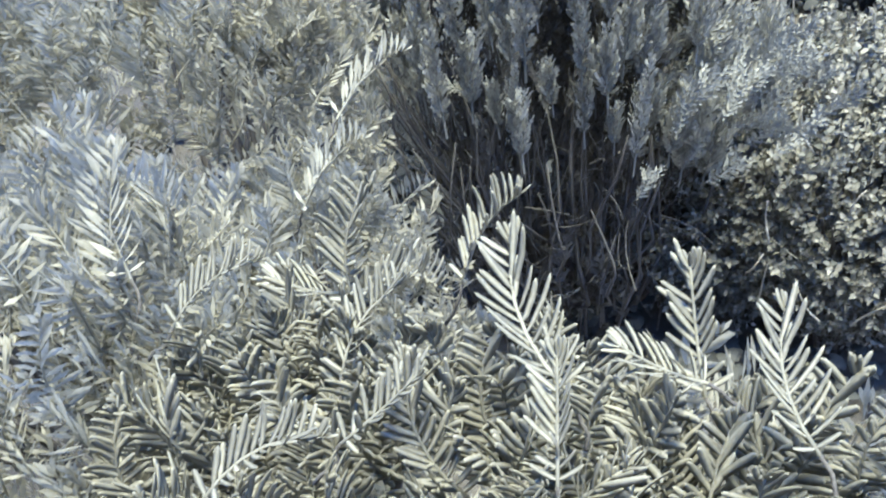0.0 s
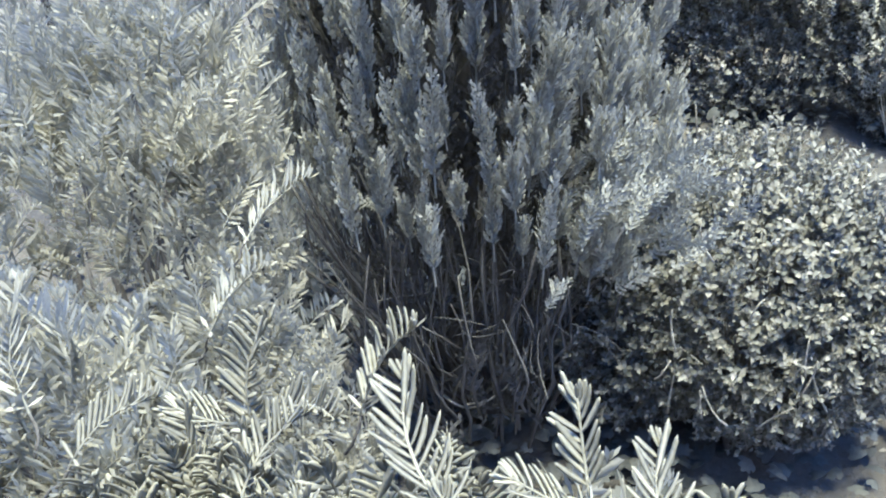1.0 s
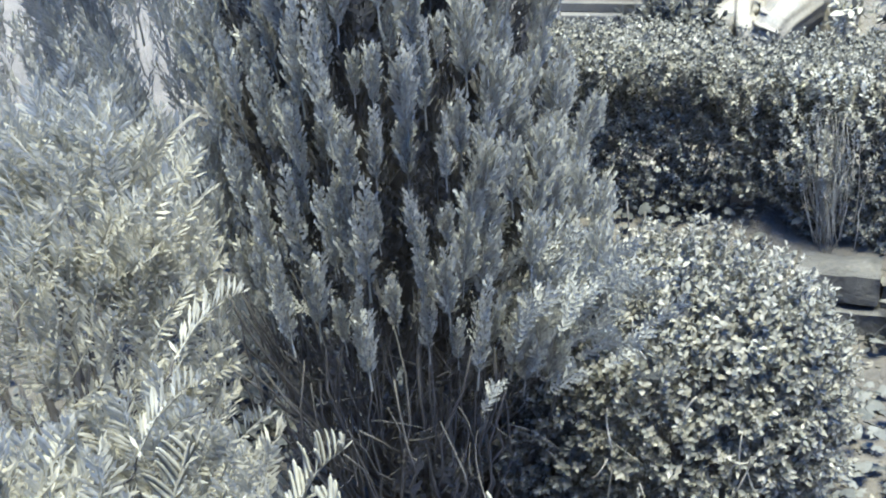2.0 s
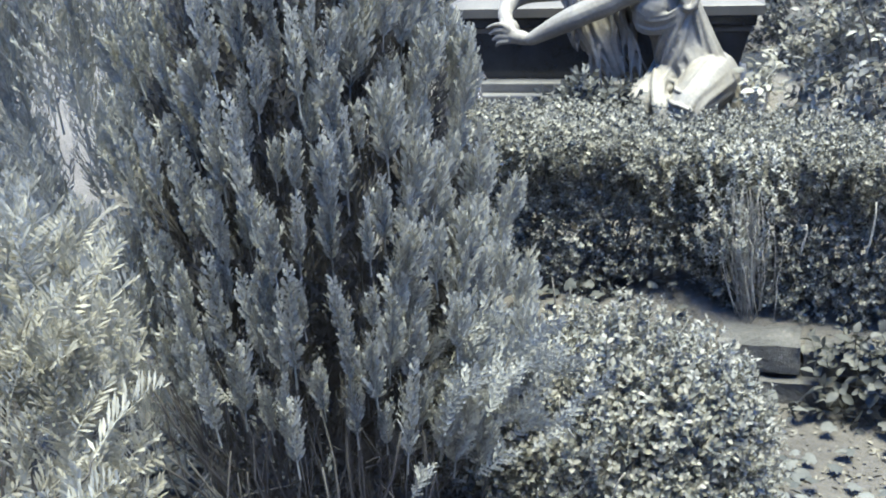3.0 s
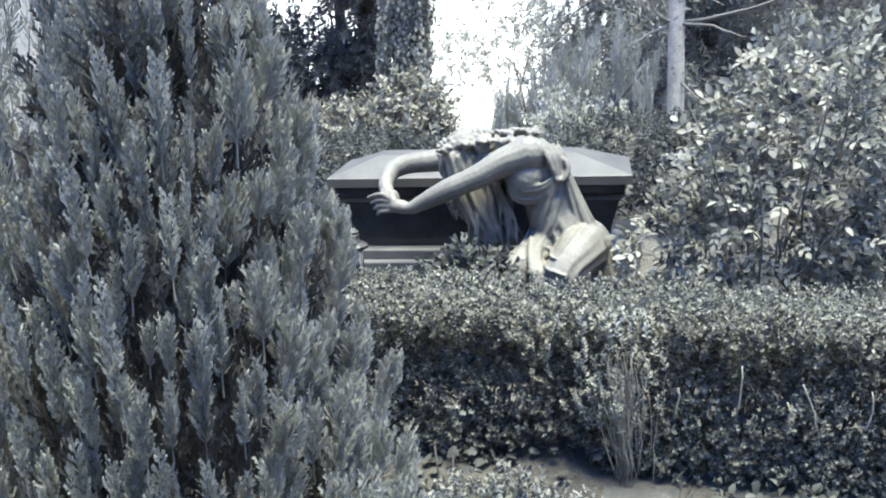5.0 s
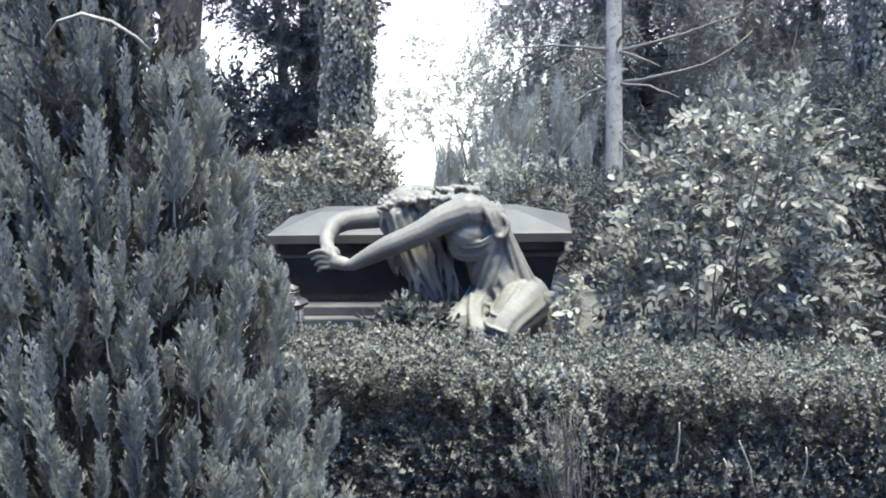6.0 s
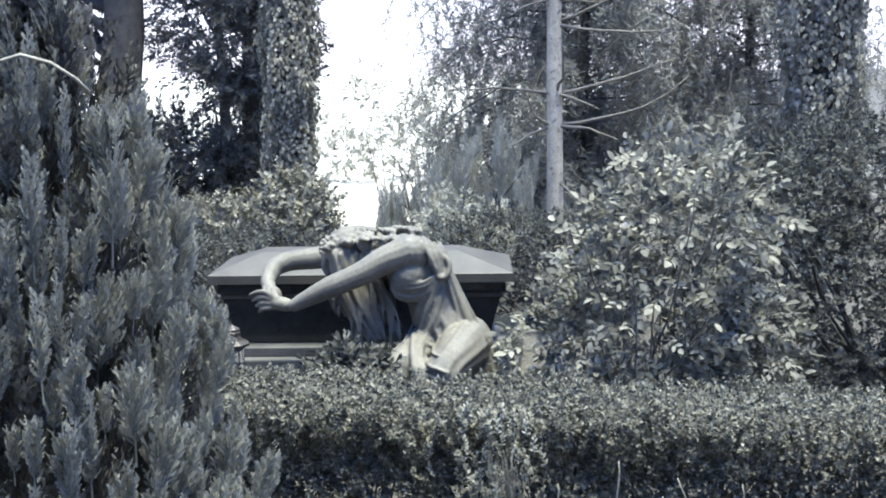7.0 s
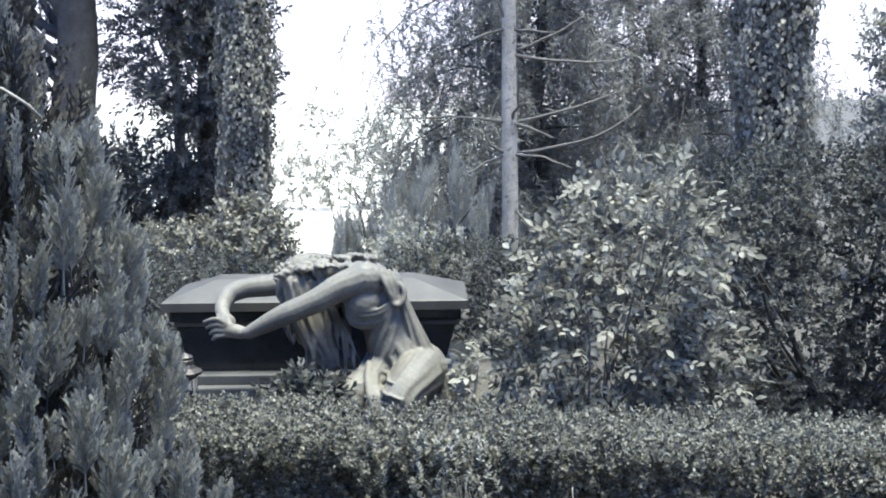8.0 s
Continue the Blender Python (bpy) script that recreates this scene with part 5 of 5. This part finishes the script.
def spruce():
    root = thing("bare_spruce", (0.545, 9.0, 0), "thin pale spruce trunk with bare dead lower branches", "tree")
    s = Shape()
    s.add(*tube(bend((0, 0, -0.05), (-0.03, 0, 5.6), (0.01, 0, 0), 16, 0.006), np.linspace(0.072, 0.035, 16), 12))
    part("trunk", s.mesh("trunk", SPRUCE_BARK), root, "pale spotted trunk")
    arms = [(1.28, (1.05, -0.1, 0.38), (0.1, 0, -0.08)), (1.28, (-0.22, -0.15, 0.25), (-0.02, 0, -0.06)), (1.27, (-0.45, -0.2, -0.2), (0, 0, 0.02)), (1.27, (0.50, -0.25, -0.1), (0, 0, 0.03)),
            (1.52, (0.95, -0.1, 0.28), (0, 0, -0.02)), (1.52, (0.07, -0.25, 0.38), (0.03, 0, -0.03)), (1.53, (-0.85, -0.15, 0.04), (0, 0, 0.03)), (1.53, (0.35, -0.25, -0.12), (0, 0, 0.02)),
            (2.08, (0.85, -0.2, -0.07), (0, 0, -0.03)), (2.10, (0.6, 0.0, 0.28), (0, 0, -0.03)), (2.28, (0.35, -0.2, -0.05), (0, 0, 0.0)), (2.28, (-0.3, -0.2, -0.1), (0, 0, 0.02)), (2.3, (-0.15, -0.1, 0.3), (0, 0, 0.0)),
            (0.86, (0.18, -0.2, -0.16), (0, 0, 0.0)), (2.9, (0.7, 0.2, 0.1), (0, 0, 0.05)), (2.9, (-0.7, -0.1, 0.05), (0, 0, 0.05))]
    for z, d, sag in arms:
        s = Shape()
        s.add(*tube(bend((0, 0, z), np.array(d) + (0, 0, z), sag, 8, 0.006), np.linspace(0.016, 0.005, 8), 6))
        part("branch", s.mesh("branch", BRANCH), root)
    temps = [hanging_twig(90 + k, 0.25) for k in range(3)]
    placed = []
    for k in range(300):
        z = rng.uniform(3.2, 5.8)
        a = rng.uniform(0, 6.28)
        q = np.array((0.53, 9.0, z)) + np.array([math.cos(a), math.sin(a), 0]) * rng.uniform(0.05, 1.2 * (1 - (z - 3.2) / 3.0) + 0.1)
        placed.append((rng.integers(3), aim(q, (0, 0, 1), rng.normal(size=3), rng.uniform(0.8, 1.4))))
    grow(root, "twig", temps, placed, HAZED_CONIFER, 0, rest="crown")


# ---- build ----
tomb()
statue()
lantern()
hedge()
box_bush()
thuja()
yew()
roses()

big = [leafy_twig(0.11, 5, 0.05, 0.026, 101 + k, 60, False) for k in range(4)]
mid = [leafy_twig(0.08, 6, 0.028, 0.015, 111 + k, 60, False) for k in range(4)]
low = [leafy_twig(0.07, 5, 0.026, 0.015, 131 + k, 60, False) for k in range(4)]
plant = [leafy_twig(0.10, 5, 0.05, 0.024, 121 + k, 60) for k in range(4)]
leaf_mound("potted_plant", [((-0.18, 4.20, 0.56), (0.13, 0.10, 0.10))], plant, IVY, 420, "dark glossy leafy plant growing before the tomb", "plant", (0.3, 0.95), 0.5, 60, (-0.17, 4.0, 0.8), (0.7, 1.1), 0.03, 8, 0.36)
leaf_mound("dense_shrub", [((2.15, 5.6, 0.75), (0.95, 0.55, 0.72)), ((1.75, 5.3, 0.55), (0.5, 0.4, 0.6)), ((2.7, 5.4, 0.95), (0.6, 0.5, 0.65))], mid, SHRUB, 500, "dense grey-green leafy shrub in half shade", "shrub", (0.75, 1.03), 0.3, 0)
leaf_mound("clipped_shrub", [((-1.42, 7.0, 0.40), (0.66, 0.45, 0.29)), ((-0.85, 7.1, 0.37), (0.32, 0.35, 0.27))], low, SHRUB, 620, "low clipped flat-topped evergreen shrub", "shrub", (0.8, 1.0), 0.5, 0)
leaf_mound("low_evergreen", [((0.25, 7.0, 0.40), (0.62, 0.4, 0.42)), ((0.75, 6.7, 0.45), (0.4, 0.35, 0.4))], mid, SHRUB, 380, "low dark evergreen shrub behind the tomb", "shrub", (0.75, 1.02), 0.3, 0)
leaf_mound("laurel_shrub", [((-2.0, 8.3, 0.40), (0.5, 0.4, 0.36)), ((-1.5, 8.4, 0.5), (0.34, 0.35, 0.42))], big, ROSE, 260, "broad-leaved shrub with pale sunlit leaves", "shrub", (0.7, 1.05), 0.3, 0)
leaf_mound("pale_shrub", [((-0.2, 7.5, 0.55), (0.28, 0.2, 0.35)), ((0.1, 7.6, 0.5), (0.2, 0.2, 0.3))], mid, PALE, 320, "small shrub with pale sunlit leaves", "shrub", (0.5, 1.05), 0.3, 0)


def juniper():
    root = thing("upright_juniper", (-0.35, 8.4, 0.0), "upright juniper with pale sunlit spires", "shrub")
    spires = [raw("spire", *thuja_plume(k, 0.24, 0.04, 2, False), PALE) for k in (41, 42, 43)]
    for k in range(95):
        x, y = rng.uniform(-0.85, 0.42), 8.4 + rng.normal(0, 0.12)
        crest = 0.95 + 0.55 * math.exp(-((x - 0.05) / 0.45) ** 2)
        z = 0.10 + (crest - 0.55) * rng.random() ** 0.7
        part("spire", spires[k % 3], root, m=local(root, aim((x, y, z), (rng.normal(0, 0.07), rng.normal(0, 0.07), 1), rng.normal(size=3), rng.uniform(1.4, 2.0))))
    for k in range(12):
        s = Shape()
        x = rng.uniform(-0.45, 0.7)
        s.add(*tube(bend((0.2 * x, 0, 0), (x, rng.normal(0, 0.1), rng.uniform(0.7, 1.1)), (0, 0, 0.05), 7, 0.015), np.linspace(0.02, 0.006, 7), 6))
        part("branch", s.mesh("branch", BARK), root)


juniper()
leaf_mound("thin_sapling", [((-1.15, 9.6, 1.55), (0.22, 0.2, 0.28)), ((-0.75, 9.8, 1.35), (0.3, 0.2, 0.25))], mid, PALE, 70, "thin sapling with sparse leaves against the sky", "sapling", (0.3, 1.0), 0.2, 0, stems=2)
ivy_trunk("ivy_clad_tree", -1.66, 9.0, 0.24, 6.0, 7500, "tall tree trunk clad in ivy, lit along one edge")
ivy_trunk("ivy_clad_tree", 2.42, 8.0, 0.29, 5.5, 7500, "thick tree trunk wrapped in dark ivy")
dark_tree("dark_yew_tree", -2.35, 10.2, 5.5, [((-2.35, 10.2, 2.6), (0.62, 0.6, 1.9)), ((-2.5, 10.3, 4.6), (0.9, 0.8, 1.0)), ((-2.9, 10.3, 0.95), (0.8, 0.5, 0.45))], 230, "dark dense conifer with sky showing through gaps")
dark_tree("open_crowned_tree", -3.0, 11.2, 5.0, [((-3.1, 11.2, 2.4), (0.6, 0.5, 1.0)), ((-3.3, 11.2, 4.2), (1.0, 0.7, 0.9))], 95, "open dark tree with bright sky between its leaves", 0.07)
dark_tree("dark_pine", -3.36, 9.6, 6.0, [((-3.9, 9.8, 4.4), (1.3, 1.0, 1.1)), ((-4.4, 9.8, 2.8), (0.8, 0.8, 0.9))], 120, "large dark tree with a thick shaded trunk", 0.24)
weeping_conifer(0.75, 12.3, 5.6, 2.25, 5200, "weeping conifer with hanging grey-green twigs")
weeping_conifer(2.6, 13.0, 5.0, 2.0, 2700, "weeping conifer with hanging grey-green twigs")
spruce()
far_thuja(-1.0, 2.5, 2.5, 0.46, 460)
far_thuja(-1.25, 3.3, 2.6, 0.45, 220)
far_thuja(-1.75, 2.7, 2.7, 0.5, 170)
far_thuja(-2.35, 2.95, 2.3, 0.45, 120)
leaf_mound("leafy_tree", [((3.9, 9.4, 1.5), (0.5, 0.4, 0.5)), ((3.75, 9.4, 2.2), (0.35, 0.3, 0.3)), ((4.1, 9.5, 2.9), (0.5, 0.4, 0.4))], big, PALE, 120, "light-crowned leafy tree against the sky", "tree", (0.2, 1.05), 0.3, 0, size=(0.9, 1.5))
leaf_mound("pale_thicket", [((-2.6, 15.0, 0.6), (0.8, 0.4, 0.5)), ((-1.4, 15.5, 0.7), (0.7, 0.4, 0.62)), ((-0.4, 15.2, 0.75), (0.7, 0.4, 0.6))], big, PALE, 45, "thin pale sunlit thicket beyond the pale ground", "shrub", (0.4, 1.05), 0.3, 0, size=(0.9, 1.6), stems=2)

# unseen tall conifers added behind the camera to block sky light
giant = [leafy_twig(0.6, 6, 0.34, 0.13, 161 + k, 55, False) for k in range(3)]
for x, y, z, w in ((-4.2, -4.5, 2.6, 2.0), (-0.6, -5.5, 2.9, 2.1), (3.4, -5.0, 2.5, 2.0)):
    leaf_mound("sky_blocker", [((x, y, z), (w, 1.2, 2.7))], giant, DARK_NEEDLES, 14, "unseen conifer added behind the camera to block sky light", "tree", (0.6, 1.02), -0.2, 0)

# ---- small things ----
ivyset = [ivy_leaf(0.05, 130 + k) for k in range(4)]
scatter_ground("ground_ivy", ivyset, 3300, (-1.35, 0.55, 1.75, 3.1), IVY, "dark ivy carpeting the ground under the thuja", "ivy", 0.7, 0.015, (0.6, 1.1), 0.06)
litter = [leaf(0.022, 0.011, 0.3, 0.3, False), leaf(0.018, 0.011, 0.4, -0.2, False), leaf(0.028, 0.008, 0.2, 0.5, False)]
scatter_ground("leaf_litter", litter, 3200, (0.55, 1.9, 2.2, 3.25), LITTER, "dry fallen leaves scattered over bare soil", "leaf litter", 0.8, 0.004, (0.6, 1.2))
scatter_ground("hedge_litter", litter, 700, (-0.6, 2.2, 3.2, 3.6), LITTER, "dry fallen leaves on the bank below the hedge", "leaf litter", 0.8, 0.004, (0.4, 0.9))
bergenia = [leafy_twig(0.07, 3, 0.045, 0.028, 141 + k, 75) for k in range(3)]
leaf_mound("broadleaf_groundcover", [((0.80, 3.10, 0.08), (0.16, 0.11, 0.13)), ((1.02, 3.10, 0.08), (0.22, 0.12, 0.16)), ((1.38, 3.06, 0.06), (0.3, 0.14, 0.17))], bergenia, IVY, 260, "broad-leaved ground cover spilling over the kerb stones", "ground cover", (0.4, 1.0), 0.6, 0, (0.9, 2.8, 0.3), (0.7, 1.1), 0.0, 5)
for lo, hi, lab in (((0.415, 3.12, 0.080), (0.635, 3.26, 0.168), "rough squared kerb stone with worn edges"), ((0.43, 3.10, -0.03), (0.535, 3.27, 0.074), "flat stone slab under the kerb stone"), ((0.54, 3.09, -0.03), (0.70, 3.26, 0.070), "flat stone slab under the kerb stone"),
                    ((0.655, 3.13, 0.076), (0.86, 3.27, 0.150), "rough squared kerb stone with worn edges"), ((0.13, 3.16, -0.02), (0.405, 3.29, 0.085), "rough squared kerb stone with worn edges"), ((-0.15, 3.16, -0.02), (0.12, 3.31, 0.14), "rough squared kerb stone with worn edges"),
                    ((0.88, 3.11, -0.02), (1.12, 3.26, 0.165), "rough squared kerb stone with worn edges"), ((1.135, 3.09, -0.02), (1.42, 3.25, 0.175), "rough squared kerb stone with worn edges"), ((0.705, 3.10, -0.03), (0.87, 3.25, 0.070), "flat stone slab under the kerb stone")):
    c = Vector(((lo[0] + hi[0]) / 2, (lo[1] + hi[1]) / 2, 0))
    st = new("kerb_stone", boxed("kerb_stone", Vector(lo) - c, Vector(hi) - c, STONE, 0.0, 0.012))
    st.location = c
    tagged(st, lab, "kerb stone", "kerb stones along the hedge")

# stone post added for the hedge's pale patch, and two cut sticks before it
marker = new("patch_post", boxed("patch_post", (-0.035, -0.04, 0.0), (0.035, 0.04, 0.62), MARBLE, 0.0, 0.014))
marker.location = (0.218, 3.445, 0.0)
tagged(marker, "pale stone post added for a pale patch in the hedge", "stone")
for x, lean, h in ((-0.065, -0.012, 0.34), (-0.035, 0.012, 0.31)):
    s = Shape()
    s.add(*tube(bend((0, 0, -0.03), (lean, 0, h), (0.006, 0, 0), 6), np.linspace(0.0035, 0.0025, 6), 6))
    stick = new("cut_stick", s.mesh("cut_stick", DEADWOOD))
    stick.location = (x, 3.10, 0.0)
    tagged(stick, "thin pale cut stick standing in the soil", "stick", "sticks before the hedge")
